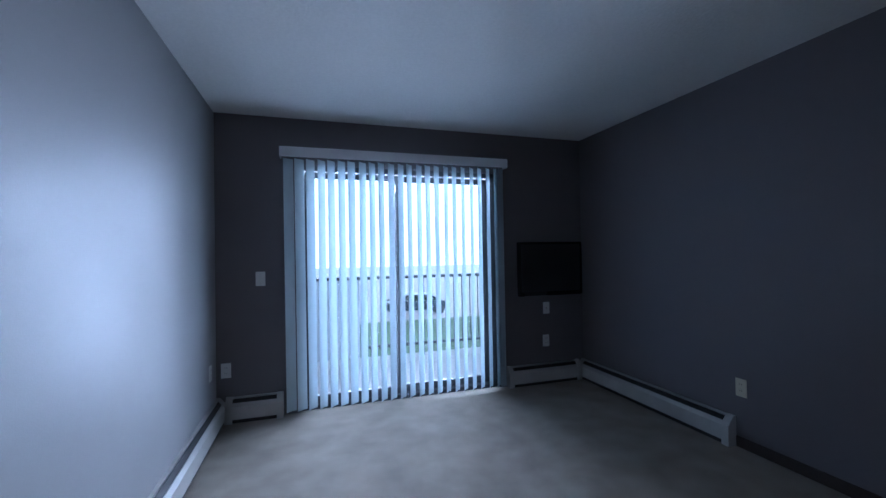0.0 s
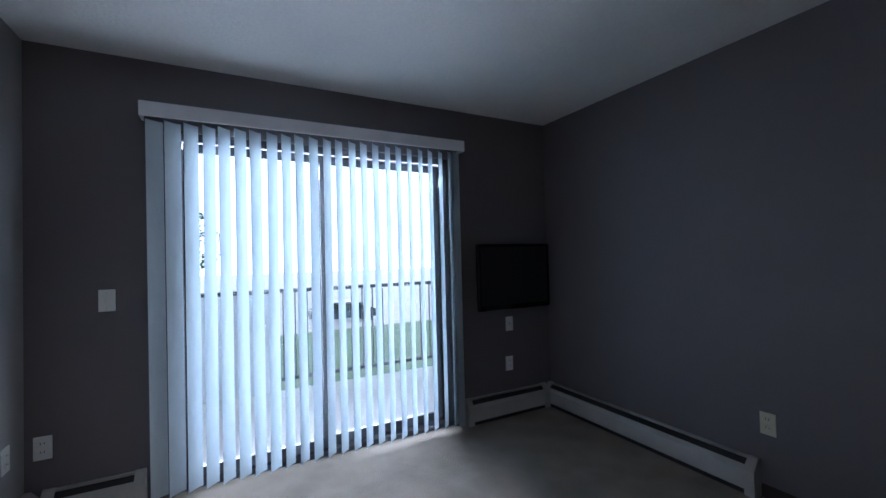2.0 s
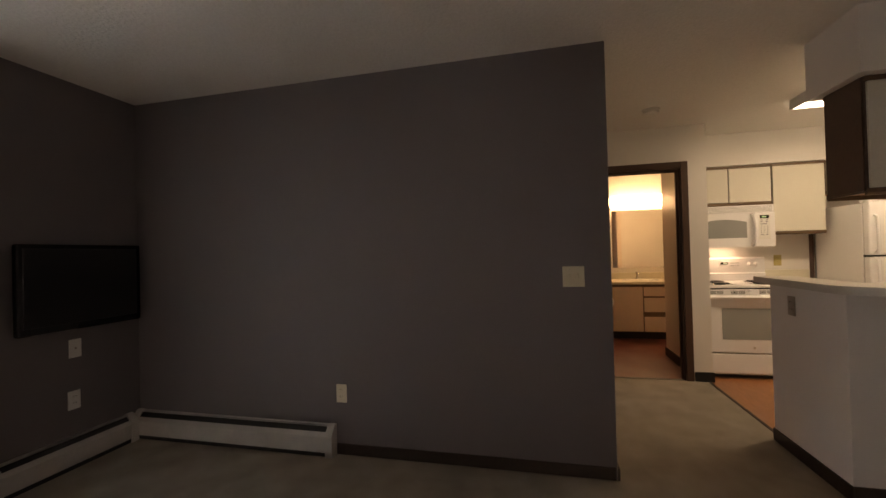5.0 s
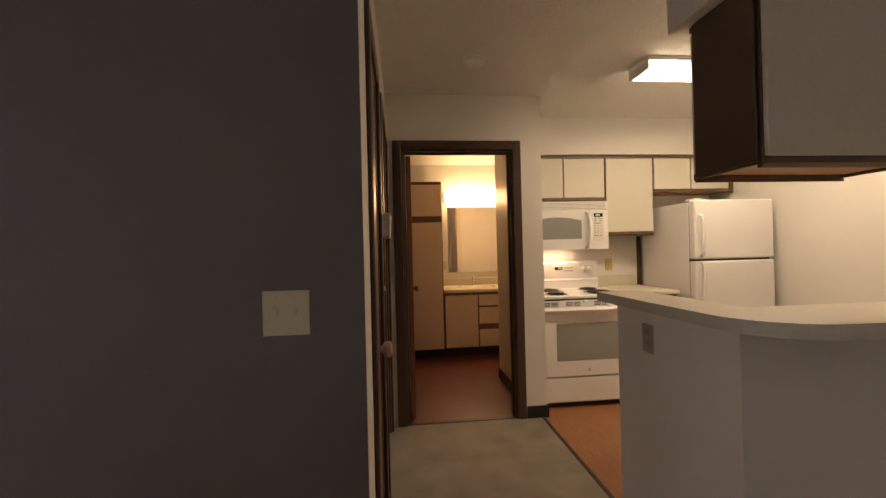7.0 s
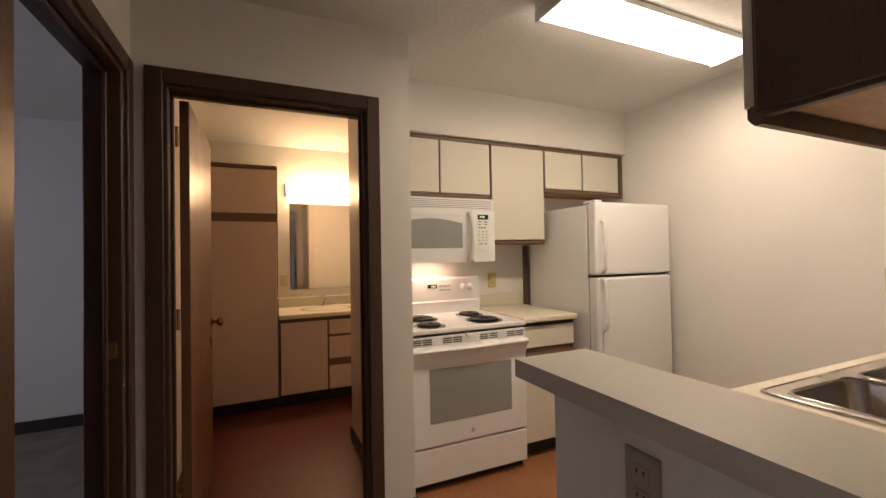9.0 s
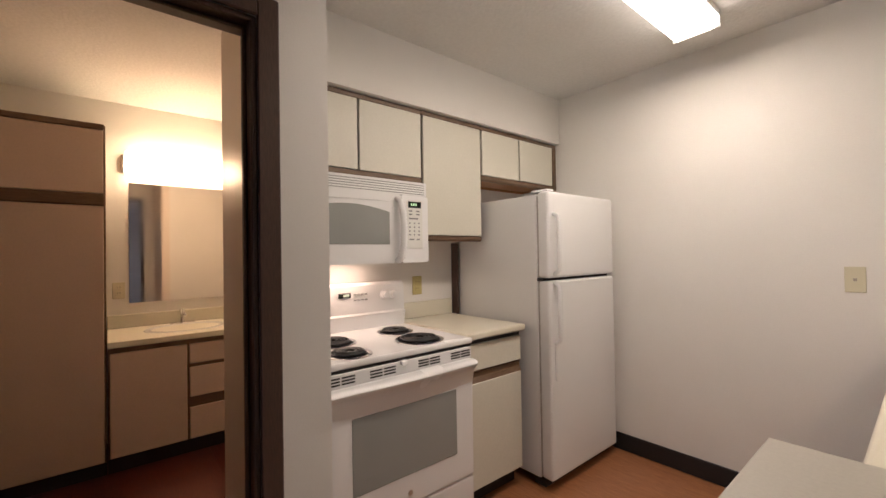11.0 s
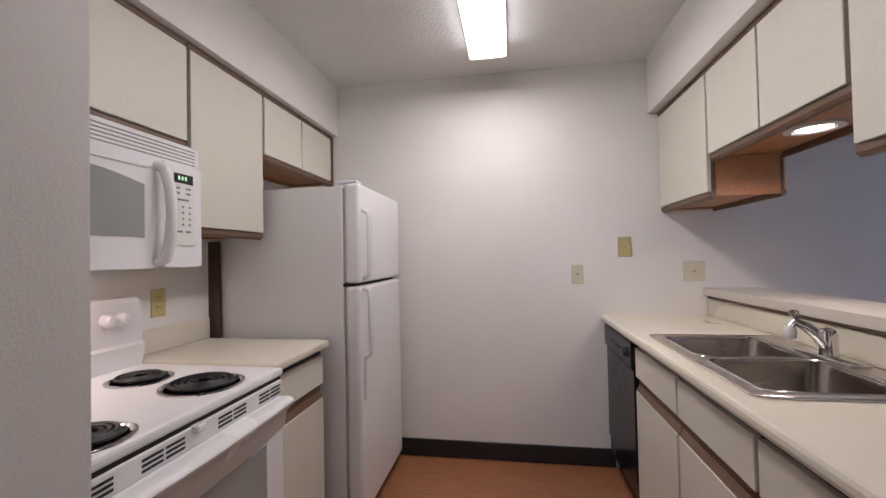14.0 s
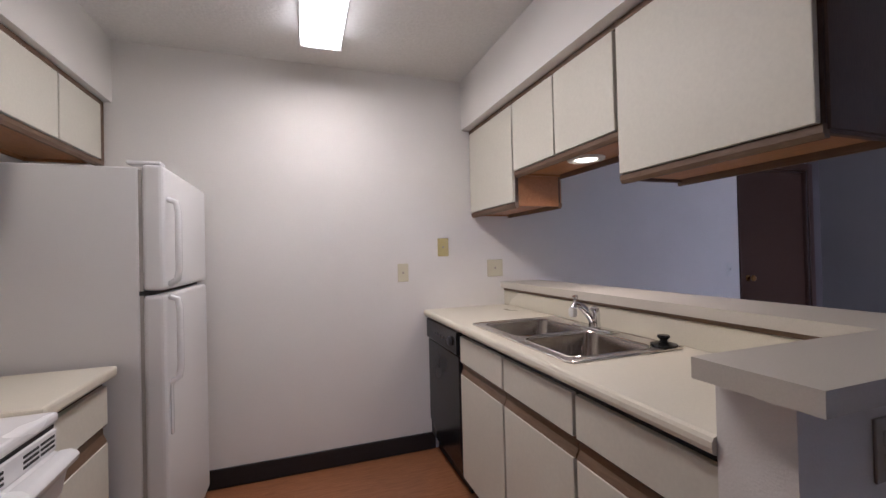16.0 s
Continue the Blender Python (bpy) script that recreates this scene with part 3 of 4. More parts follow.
vf = thing("bathroom_faucet", (8.110, 0.200, 0.810), "small chrome bathroom faucet", "faucet")
part("base", boxes((8.080, 0.120, 0.810, 8.14, 0.28, 0.825), bevel=0.006, seg=2), CHROME, vf)
part("spout", tube(bmesh.new(), [(8.110, 0.200, 0.825), (8.110, 0.200, 0.870), (8.010, 0.200, 0.895), (8.000, 0.200, 0.880)], 0.013, 12), CHROME, vf, smooth=True)
part("handle", tube(bmesh.new(), [(8.115, 0.200, 0.870), (8.120, 0.200, 0.925)], 0.016, 12, [0.012, 0.02]), CHROME, vf, smooth=True)
mir = thing("bathroom_mirror", (8.22, 0.0, 1.45), "frameless bathroom wall mirror above the vanity", "mirror")
part("mirror_glass", boxes((8.214, -0.75, 0.985, 8.22, 0.515, 1.865)), MIRROR, mir)
vl = thing("vanity_light", (8.22, 0.2, 1.98), "lit vanity light bar above the mirror", "light fixture")
part("back_plate", boxes((8.17, -0.25, 1.93, 8.22, 0.56, 2.06), bevel=0.004), CHROME, vl)
part("diffuser", boxes((8.07, -0.23, 1.90, 8.17, 0.54, 2.08), bevel=0.02, seg=2), VANITY_ON, vl, "lit frosted glass diffuser", True)


# ---- kitchen: east run ----


def wall_cabinet(label, face, back, y0, y1, z0, z1, doors, sign, both=False, end=None):
    """A wall cabinet with a dark face frame, laminate slab doors and an oak lip under them. sign: the way the doors face along x."""
    ob = thing("wall_cabinet", ((face + back) / 2, (y0 + y1) / 2, z0), label, "cabinet", "wall cabinets")
    t = 0.019
    f = face - sign * t
    # Carcasses without a dark end take the oak with lamplight in its colour.
    part("carcass", boxes((f, y0, z0 + 0.012, back, y0 + 0.018, z1), (f, y1 - 0.018, z0 + 0.012, back, y1, z1), (f, y0 + 0.018, z1 - 0.018, back, y1 - 0.018, z1), (f, y0 + 0.018, z0 + 0.03, back, y1 - 0.018, z0 + 0.045),
         (back, y0 + 0.018, z0 + 0.012, back + sign * 0.012, y1 - 0.018, z1 - 0.018), bevel=0.0015), DARK_WOOD if end else OAK_LIT, ob)
    part("bottom_panel", boxes((f - sign * 0.02, y0 + 0.02, z0 + 0.022, back + sign * 0.03, y1 - 0.02, z0 + 0.03)), OAK_LIT, ob, "oak underside, lamplight put into its tone")
    faces = [(face, sign)] + ([(back, -sign)] if both else [])
    for fx, s in faces:
        part("face_frame", boxes((fx - s * t, y0, z0 + 0.030, fx - s * 0.006, y1, z1), bevel=0.001), DARK_WOOD, ob)
        part("oak_lip", prism(bmesh.new(), [(fx - s * t, z0), (fx - s * 0.006, z0), (fx + s * 0.004, z0 + 0.012), (fx + s * 0.004, z0 + 0.030), (fx - s * t, z0 + 0.036)], "y", y0, y1), OAK, ob)
        n = len(doors) - 1
        for a, b in zip(doors, doors[1:]):
            part("door", boxes((fx - s * 0.004, min(a, b) + 0.0055, z0 + 0.034, fx + s * 0.014, max(a, b) - 0.0055, z1 - 0.028), bevel=0.002), LAMINATE, ob)
        part("top_rail", boxes((fx - s * t, y0, z1 - 0.024, fx + s * 0.008, y1, z1), bevel=0.002), OAK, ob)
    if end:
        part("end_panel", boxes((face - sign * 0.012, end - 0.002, z0 + 0.02, back + sign * 0.012, end + 0.006, z1), bevel=0.002), DARK_WOOD, ob, "dark stained end panel")
    return ob


FX = 6.270
wall_cabinet("cream two-door wall cabinet above the microwave", FX, XK, -0.703, YP - 0.002, 1.692, 2.105, (0.060, -0.314, -0.701), -1)
wall_cabinet("tall cream single-door wall cabinet beside the microwave", FX, XK, -1.165, -0.705, 1.378, 2.105, (-0.707, -1.163), -1)
wall_cabinet("cream two-door wall cabinet above the refrigerator", FX, XK, -1.93, -1.167, 1.763, 2.105, (-1.17, -1.533, -1.915), -1)
structure("trim_cabinet_filler", boxes((FX - 0.004, YS, 1.763, FX + 0.02, -1.932, 2.105)), OAK, "oak filler strip beside the wall cabinet", "trim")

micro = thing("microwave_oven", (6.5, -0.275, 1.27), "white over-range microwave oven with curved handle", "microwave")
MX, M0, M1, MZ0, MZ1 = 6.207, -0.692, 0.062, 1.262, 1.687
part("body", boxes((MX + 0.02, M0, MZ0 + 0.01, XK, M1, MZ1), bevel=0.004), APPLIANCE, micro)
part("underside", boxes((MX + 0.03, M0 + 0.01, MZ0, XK - 0.01, M1 - 0.01, MZ0 + 0.012)), HEATER, micro)
part("vent_grille", boxes((MX, M0, MZ1 - 0.075, MX + 0.022, M1, MZ1), bevel=0.003), APPLIANCE, micro)
for k in range(5):
    part("vent_slot", boxes((MX - 0.0015, M0 + 0.02, MZ1 - 0.066 + k * 0.012, MX + 0.002, M1 - 0.02, MZ1 - 0.062 + k * 0.012)), OVEN_GLASS, micro)
def bow(y, depth=0.030):
    """How far the microwave's bowed front stands proud at y."""
    return depth * math.sin(math.pi * (y - M0) / (M1 - M0))


def bowed(y0, y1, z0, z1, proud, back, n=14):
    ys = [y0 + (y1 - y0) * k / n for k in range(n + 1)]
    bm = prism(bmesh.new(), [(MX - proud - bow(y), y) for y in ys] + [(back, y1), (back, y0)], "z", z0, z1)
    bmesh.ops.bevel(bm, geom=[e for e in bm.edges if abs(e.verts[0].co.z - e.verts[1].co.z) < 1e-4 and min(v.co.x for v in e.verts) < back - 0.005], offset=0.005, segments=2, affect="EDGES")
    return bm


door_m = part("door", bowed(M0 + 0.185, M1, MZ0, MZ1 - 0.078, 0.008, MX + 0.022), APPLIANCE, micro, smooth=True)
part("door_ridge", bowed(M0 + 0.235, M1 - 0.02, 1.567, 1.580, 0.012, MX - 0.004), APPLIANCE, door_m, smooth=True)
win = bmesh.new()
cols = []
for k in range(21):
    y = -0.432 + 0.437 * k / 20
    top = 1.515 + 0.030 * math.sin(math.pi * k / 20)
    x = MX - 0.0105 - bow(y)
    cols.append([win.verts.new(c) for c in ((x, y, 1.355), (x, y, top), (x + 0.004, y, top), (x + 0.004, y, 1.355))])
for a, b in zip(cols, cols[1:]):
    for k in range(4):
        win.faces.new((a[k], a[(k + 1) % 4], b[(k + 1) % 4], b[k]))
win.faces.new(cols[0])
win.faces.new(cols[-1][::-1])
part("window", win, OVEN_GLASS, door_m, "grey tinted window")
HB = bow(M0 + 0.20)
part("handle", tube(bmesh.new(), [(MX - 0.008 - HB, M0 + 0.212, 1.585), (MX - 0.034 - HB, M0 + 0.207, 1.572), (MX - 0.047 - HB, M0 + 0.200, 1.51), (MX - 0.051 - HB, M0 + 0.198, 1.43), (MX - 0.047 - HB, M0 + 0.200, 1.35), (MX - 0.034 - HB, M0 + 0.207, 1.288), (MX - 0.008 - HB, M0 + 0.212, 1.275)], 0.0165, 14), APPLIANCE, door_m, smooth=True)
panel = part("control_panel", bowed(M0, M0 + 0.182, MZ0, MZ1 - 0.078, 0.008, MX + 0.022), APPLIANCE, micro, smooth=True)
PB = bow(M0 + 0.14)
part("key_field", boxes((MX - 0.0095 - PB, M0 + 0.05, 1.335, MX - 0.004, M0 + 0.15, 1.585), bevel=0.001), WHITE_PLATE, panel)
part("display", boxes((MX - 0.011 - PB, M0 + 0.06, 1.545, MX - 0.006 - PB, M0 + 0.14, 1.577)), DARK_GLASS, panel)
for k in range(3):
    part("digit", boxes((MX - 0.0115 - PB, M0 + 0.088 + k * 0.014, 1.556, MX - 0.0108 - PB, M0 + 0.096 + k * 0.014, 1.569)), GREEN_LED, panel)
for z, widths in ((1.525, (0.020, 0.020)), (1.508, (0.020, 0.020)), (1.486, (0.058,)), (1.462, (0.008, 0.008, 0.008)), (1.442, (0.008, 0.008, 0.008)), (1.422, (0.008, 0.008, 0.008)), (1.402, (0.010, 0.008, 0.010)), (1.378, (0.030, 0.020))):
    y = M0 + 0.136
    for w in widths:
        part("key", boxes((MX - 0.0105 - PB, y - w, z, MX - 0.007 - PB, y, z + 0.007)), KEY_GREY, panel)
        y -= w + (0.066 - sum(widths)) / max(len(widths) - 1, 1)

# range
rng = thing("electric_range", (6.25, -0.34, 0), "white electric coil range with oven window", "range")
R0, R1, RX, RZ = -0.722, 0.040, 5.912, 0.896
part("body", boxes((RX + 0.02, R0, 0.03, 6.555, R1, RZ - 0.025), bevel=0.004), APPLIANCE, rng)
part("cooktop", boxes((RX - 0.012, R0 - 0.003, RZ - 0.028, 6.555, R1 + 0.003, RZ), bevel=0.009, seg=2), APPLIANCE, rng)
part("backguard", prism(bmesh.new(), [(6.485, RZ), (6.555, RZ), (6.555, 1.15), (6.505, 1.15), (6.49, 1.135), (6.483, 0.985), (6.47, 0.975)], "y", R0, R1), APPLIANCE, rng)
part("clock", boxes((6.482, -0.375, 1.075, 6.488, -0.305, 1.10)), DARK_GLASS, rng)
part("clock_digits", boxes((6.481, -0.365, 1.081, 6.483, -0.33, 1.093)), RED_LED, rng)
for r in range(2):
    for k in range(4):
        part("key", boxes((6.481, -0.41 - k * 0.022, 1.055 + r * 0.03, 6.487, -0.395 - k * 0.022, 1.063 + r * 0.03)), OVEN_GLASS, rng)
for y in (-0.640, -0.585, -0.09, -0.035):
    part("control_knob", lathe(bmesh.new(), (6.487, y, 1.075), (-1, 0, 0.05), [(0.026, 0), (0.025, 0.012), (0.019, 0.016), (0.017, 0.032), (0.010, 0.034)], 20), APPLIANCE, rng, smooth=True)
for bx, by, br in ((6.042, -0.507, 0.100), (6.297, -0.535, 0.076), (6.010, -0.125, 0.076), (6.258, -0.155, 0.100)):
    bowl = part("drip_bowl", lathe(bmesh.new(), (bx, by, RZ), (0, 0, 1), [(br + 0.020, 0.0), (br + 0.019, 0.004), (br + 0.010, 0.005), (br, -0.004), (0.03, -0.01)], 32), CHROME, rng, "chrome drip bowl", True)
    pts = []
    n = 120
    turns = 4.6 if br > 0.09 else 3.6
    for k in range(n + 1):
        a = 2 * math.pi * turns * k / n
        rr = 0.020 + (br - 0.024) * k / n
        pts.append((bx + rr * math.cos(a), by + rr * math.sin(a), RZ + 0.012))
    part("coil", tube(bmesh.new(), pts, 0.0058, 6), BLACK_COIL, bowl, "black heating coil", True)
part("cooktop_gap", boxes((RX - 0.002, R0 + 0.004, 0.855, RX + 0.02, R1 - 0.004, 0.869)), SLOT, rng, "dark gap under the cooktop edge")
part("vent_band", boxes((RX - 0.008, R0 + 0.004, 0.800, RX + 0.02, R1 - 0.004, 0.855), bevel=0.004, seg=2), APPLIANCE, rng)
for g in (-0.678, -0.614, -0.492, -0.428, -0.254, -0.190, -0.068, -0.004):
    for k in range(3):
        part("vent_slot", boxes((RX - 0.0095, g - 0.028, 0.812 + k * 0.012, RX - 0.006, g + 0.028, 0.818 + k * 0.012)), SLOT, rng)
part("latch", boxes((RX - 0.026, -0.338, 0.838, RX, -0.305, 0.858), bevel=0.004), APPLIANCE, rng)
oven = part("oven_door", boxes((RX - 0.018, R0 + 0.006, 0.245, RX + 0.018, R1 - 0.006, 0.800), bevel=0.010, seg=2), APPLIANCE, rng)
part("door_window", boxes((RX - 0.0205, R0 + 0.115, 0.375, RX - 0.016, R1 - 0.115, 0.675), bevel=0.002), OVEN_GLASS, oven, "grey oven window")
part("emblem", lathe(bmesh.new(), (RX - 0.018, -0.341, 0.298), (-1, 0, 0), [(0.012, 0), (0.011, 0.003)], 16), STEEL, oven)
hb = bmesh.new()
rings = []
section = [(-0.018, 0.798), (-0.038, 0.799), (-0.052, 0.794), (-0.058, 0.784), (-0.055, 0.772), (-0.044, 0.764), (-0.030, 0.745), (-0.019, 0.690)]
for k in range(17):
    y = R0 + 0.010 + (R1 - R0 - 0.020) * k / 16
    out = 0.014 * math.sin(math.pi * k / 16)
    rings.append([hb.verts.new((RX + px - (out if px < -0.02 else 0), y, pz - (0.018 * math.sin(math.pi * k / 16) if pz < 0.75 else 0))) for px, pz in section])
for a, b in zip(rings, rings[1:]):
    for k in range(len(section)):
        hb.faces.new((a[k], a[(k + 1) % len(section)], b[(k + 1) % len(section)], b[k]))
hb.faces.new(rings[0])
hb.faces.new(rings[-1][::-1])
part("door_handle", hb, APPLIANCE, oven, "broad bowed door handle", smooth=True)
part("storage_drawer", boxes((RX - 0.014, R0 + 0.006, 0.045, RX + 0.018, R1 - 0.006, 0.238), bevel=0.008, seg=2), APPLIANCE, rng)
part("toe_gap", boxes((RX + 0.03, R0 + 0.01, 0.0, 6.545, R1 - 0.01, 0.03)), SLOT, rng)


def base_unit(name, label, face, back, y0, y1, sign, top=0.868, inner=0.867):
    """A floor cabinet: drawer front, oak finger-pull channel, door, dark plinth."""
    ob = thing(name, ((face + back) / 2, (y0 + y1) / 2, 0), label, "cabinet", "base cabinets")
    f = face - sign * 0.02
    part("carcass", boxes((f, y0, 0.10, back, y1, inner), (f, y0, inner, f - sign * 0.02, y1, top), bevel=0.001), DARK_WOOD, ob)
    part("plinth", boxes((f - sign * 0.05, y0, 0, back, y1, 0.10)), RUBBER, ob)
    part("drawer_front", boxes((f, y0 + 0.007, 0.705, face, y1 - 0.007, top - 0.029), bevel=0.002), LAMINATE, ob)
    # Black strip painting the shade below the counter nose.
    part("painted_shade_strip", boxes((f - sign * 0.001, y0, top - 0.036, f + sign * 0.003, y1, top)), SLOT, ob)
    part("finger_pull", prism(bmesh.new(), [(f, 0.640), (f + sign * 0.016, 0.640), (f + sign * 0.004, 0.668), (f + sign * 0.004, 0.690), (f + sign * 0.016, 0.700), (f, 0.704)], "y", y0 + 0.002, y1 - 0.002), OAK, ob, "oak finger-pull channel")
    part("door", boxes((f, y0 + 0.007, 0.105, face, y1 - 0.007, 0.640), bevel=0.002), LAMINATE, ob)
    return ob


base_unit("base_cabinet", "cream base cabinet between range and refrigerator", 5.962, XK, -1.163, -0.726, -1)
ctop = thing("countertop", (6.25, -0.94, 0.87), "short cream laminate countertop with backsplash", "countertop")
part("slab", boxes((5.933, -1.166, 0.869, XK, -0.726, 0.905), bevel=0.009, seg=2), COUNTER, ctop)
part("backsplash", boxes((XK - 0.02, -1.166, 0.905, XK, -0.726, 1.005), bevel=0.004), COUNTER, ctop)
structure("trim_fridge_strip", boxes((6.515, -1.188, 0.0, XK, -1.178, 1.376)), DARK_WOOD, "dark wooden filler panel beside the refrigerator", "trim")

fr = thing("refrigerator", (6.2, -1.55, 0), "white top-freezer refrigerator with long handles", "refrigerator")
F0, F1, FD, FB, FT = -1.90, -1.205, 5.795, 5.868, 1.640
part("cabinet", boxes((FB + 0.012, F0 + 0.004, 0.05, 6.53, F1 - 0.004, FT - 0.012), bevel=0.006, seg=2), FRIDGE_SKIN, fr)
part("gasket", boxes((FB, F0 + 0.012, 0.06, FB + 0.012, F1 - 0.012, FT - 0.02)), HEATER, fr)
part("kick_grille", boxes((FB - 0.02, F0 + 0.01, 0.008, FB + 0.06, F1 - 0.01, 0.052), bevel=0.003), RUBBER, fr)
for z0, z1, h0, h1, nm in ((1.161, FT, 1.18, 1.515, "freezer_door"), (0.058, 1.145, 0.80, 1.135, "fridge_door")):
    d = part(nm, boxes((FD, F0, z0, FB, F1, z1), bevel=0.016, seg=3), FRIDGE_SKIN, fr)
    y = F1 - 0.045
    pts = [(FD, y, h1), (FD - 0.030, y, h1 - 0.012), (FD - 0.036, y, h1 - 0.05), (FD - 0.036, y, (h0 + h1) / 2), (FD - 0.036, y, h0 + 0.06), (FD - 0.030, y, h0 + 0.02), (FD, y, h0)]
    part("handle", tube(bmesh.new(), pts, 0.012, 10), APPLIANCE, d, smooth=True)
    if nm == "fridge_door":
        part("handle_trim", boxes((FD - 0.010, y - 0.010, h0 - 0.20, FD, y + 0.010, h0 + 0.01), bevel=0.004), APPLIANCE, d)
part("hinge_cover", boxes((FD + 0.01, F1 - 0.07, FT, FB + 0.05, F1 - 0.01, FT + 0.014), bevel=0.005, seg=2), APPLIANCE, fr)
part("mullion", boxes((FB - 0.03, F0 + 0.006, 1.145, FB + 0.012, F1 - 0.006, 1.161)), SLOT, fr)

# ---- kitchen: bar side ----
CF, CBK = 4.53, 3.955
dw = thing("dishwasher", (4.25, -1.68, 0), "black built-in dishwasher under the counter", "dishwasher")
part("tub", boxes((4.0, YS + 0.012, 0.10, CF - 0.03, -1.408, 0.72)), BLACK_PLASTIC, dw)
part("door", boxes((CF - 0.03, YS + 0.012, 0.20, CF + 0.004, -1.408, 0.725), bevel=0.006, seg=2), BLACK_PLASTIC, dw)
cp = part("control_panel", boxes((CF - 0.03, YS + 0.012, 0.735, CF + 0.016, -1.408, 0.858), bevel=0.008, seg=2), BLACK_PLASTIC, dw)
part("dial", lathe(bmesh.new(), (CF + 0.016, -1.50, 0.795), (1, 0, 0), [(0.026, 0), (0.024, 0.014), (0.008, 0.016)], 20), ALU, cp, smooth=True)
for k in range(4):
    part("button", boxes((CF + 0.015, -1.80 + k * 0.05, 0.785, CF + 0.020, -1.765 + k * 0.05, 0.80), bevel=0.001), ALU, cp)
part("kick_plate", boxes((CF - 0.07, YS + 0.012, 0.0, CF - 0.05, -1.408, 0.10)), RUBBER, dw)
part("lower_panel", boxes((CF - 0.03, YS + 0.012, 0.105, CF - 0.004, -1.408, 0.195), bevel=0.004), BLACK_PLASTIC, dw)
base_unit("base_cabinet", "cream base cabinet beside the dishwasher", CF, CBK + 0.01, -1.402, -0.919, 1, inner=0.70)
base_unit("base_cabinet", "cream sink base cabinet with false drawer front", CF, CBK + 0.01, -0.917, -0.452, 1, inner=0.70)
base_unit("base_cabinet", "cream base cabinet at the end of the bar", CF, CBK + 0.01, -0.450, 0.016, 1, inner=0.70)

SX0, SX1, SY0, SY1 = 4.012, 4.482, -1.305, -0.525
ct = thing("countertop", (4.25, -0.95, 0.87), "long cream laminate counter around the steel sink", "countertop")
nose = [(SX1, 0.869), (4.548, 0.869), (4.555, 0.874), (4.558, 0.884), (4.557, 0.896), (4.552, 0.904), (4.544, 0.908), (SX1, 0.908)]
slab = prism(bmesh.new(), nose, "y", YS, 0.016)
for row in ((CBK, YS, 0.869, SX0, 0.016, 0.908), (SX0, YS, 0.869, SX1, SY0, 0.908), (SX0, SY1, 0.869, SX1, 0.016, 0.908)):
    box(slab, *row)
part("slab", slab, COUNTER, ct)
part("backsplash", boxes((CBK, YS, 0.908, CBK + 0.012, 0.016, 1.005), bevel=0.002), COUNTER, ct)

structure("wall_bar", boxes((3.862, YS, 0, CBK - 0.001, 0.017, 1.025), (3.862, 0.017, 0, 4.545, 0.155, 1.025)), WHITE_WALL, "white half wall under the breakfast bar", "wall")
bar = thing("bar_top", (3.8, -0.8, 1.026), "raised cream laminate breakfast bar top with rounded corner", "countertop")
ol = [(4.600, 0.012), (4.600, 0.224), (3.90, 0.224)] + [(3.90 + 0.22 * math.cos(a), 0.004 + 0.22 * math.sin(a)) for a in [math.pi / 2 + math.pi / 2 * k / 10 for k in range(1, 11)]] + [(3.68, YS), (3.992, YS), (3.992, 0.012)]
bb = prism(bmesh.new(), ol, "z", 1.026, 1.067)
part("slab", bb, BAR_EDGE, bar)
part("oak_strip", boxes((CBK, YS, 1.006, CBK + 0.016, 0.016, 1.0255), bevel=0.003), OAK, bar, "oak moulding under the bar edge")

sink = thing("kitchen_sink", (4.25, -0.92, 0.91), "double-bowl stainless steel kitchen sink", "sink")
sb = bmesh.new()
zr = 0.912
YD = -0.915
deck = [(SX0 - 0.012, SY0 + 0.012, SX0 + 0.085, SY1 - 0.012), (SX1 - 0.035, SY0 + 0.012, SX1 + 0.012, SY1 - 0.012), (SX0 + 0.012, SY0 - 0.012, SX0 + 0.085, SY0 + 0.012), (SX0 + 0.012, SY1 - 0.012, SX0 + 0.085, SY1 + 0.012), (SX1 - 0.035, SY0 - 0.012, SX1 - 0.012, SY0 + 0.012), (SX1 - 0.035, SY1 - 0.012, SX1 - 0.012, SY1 + 0.012), (SX0 + 0.085, SY0 - 0.012, SX1 - 0.035, SY0 + 0.03), (SX0 + 0.085, SY1 - 0.03, SX1 - 0.035, SY1 + 0.012), (SX0 + 0.085, YD - 0.02, SX1 - 0.035, YD + 0.02)]
for x0, y0, x1, y1 in deck:
    box(sb, x0, y0, zr - 0.003, x1, y1, zr + 0.001)
for cx, cy in ((SX0 + 0.012, SY0 + 0.012), (SX0 + 0.012, SY1 - 0.012), (SX1 - 0.012, SY0 + 0.012), (SX1 - 0.012, SY1 - 0.012)):
    lathe(sb, (cx, cy, zr - 0.003), (0, 0, 1), [(0.024, 0.0), (0.024, 0.0038)], 20)
part("rim", sb, STEEL, sink)
rim_pts = []
for cx, cy, a0 in ((SX1 - 0.013, SY1 - 0.013, 0), (SX0 + 0.013, SY1 - 0.013, 90), (SX0 + 0.013, SY0 + 0.013, 180), (SX1 - 0.013, SY0 + 0.013, 270)):
    rim_pts += [(cx + 0.025 * math.cos(radians(a0 + 18 * k)), cy + 0.025 * math.sin(radians(a0 + 18 * k)), zr) for k in range(6)]
part("rolled_edge", tube(bmesh.new(), rim_pts + [rim_pts[0]], 0.0045, 8), POLISHED, sink, "polished rolled edge", True)


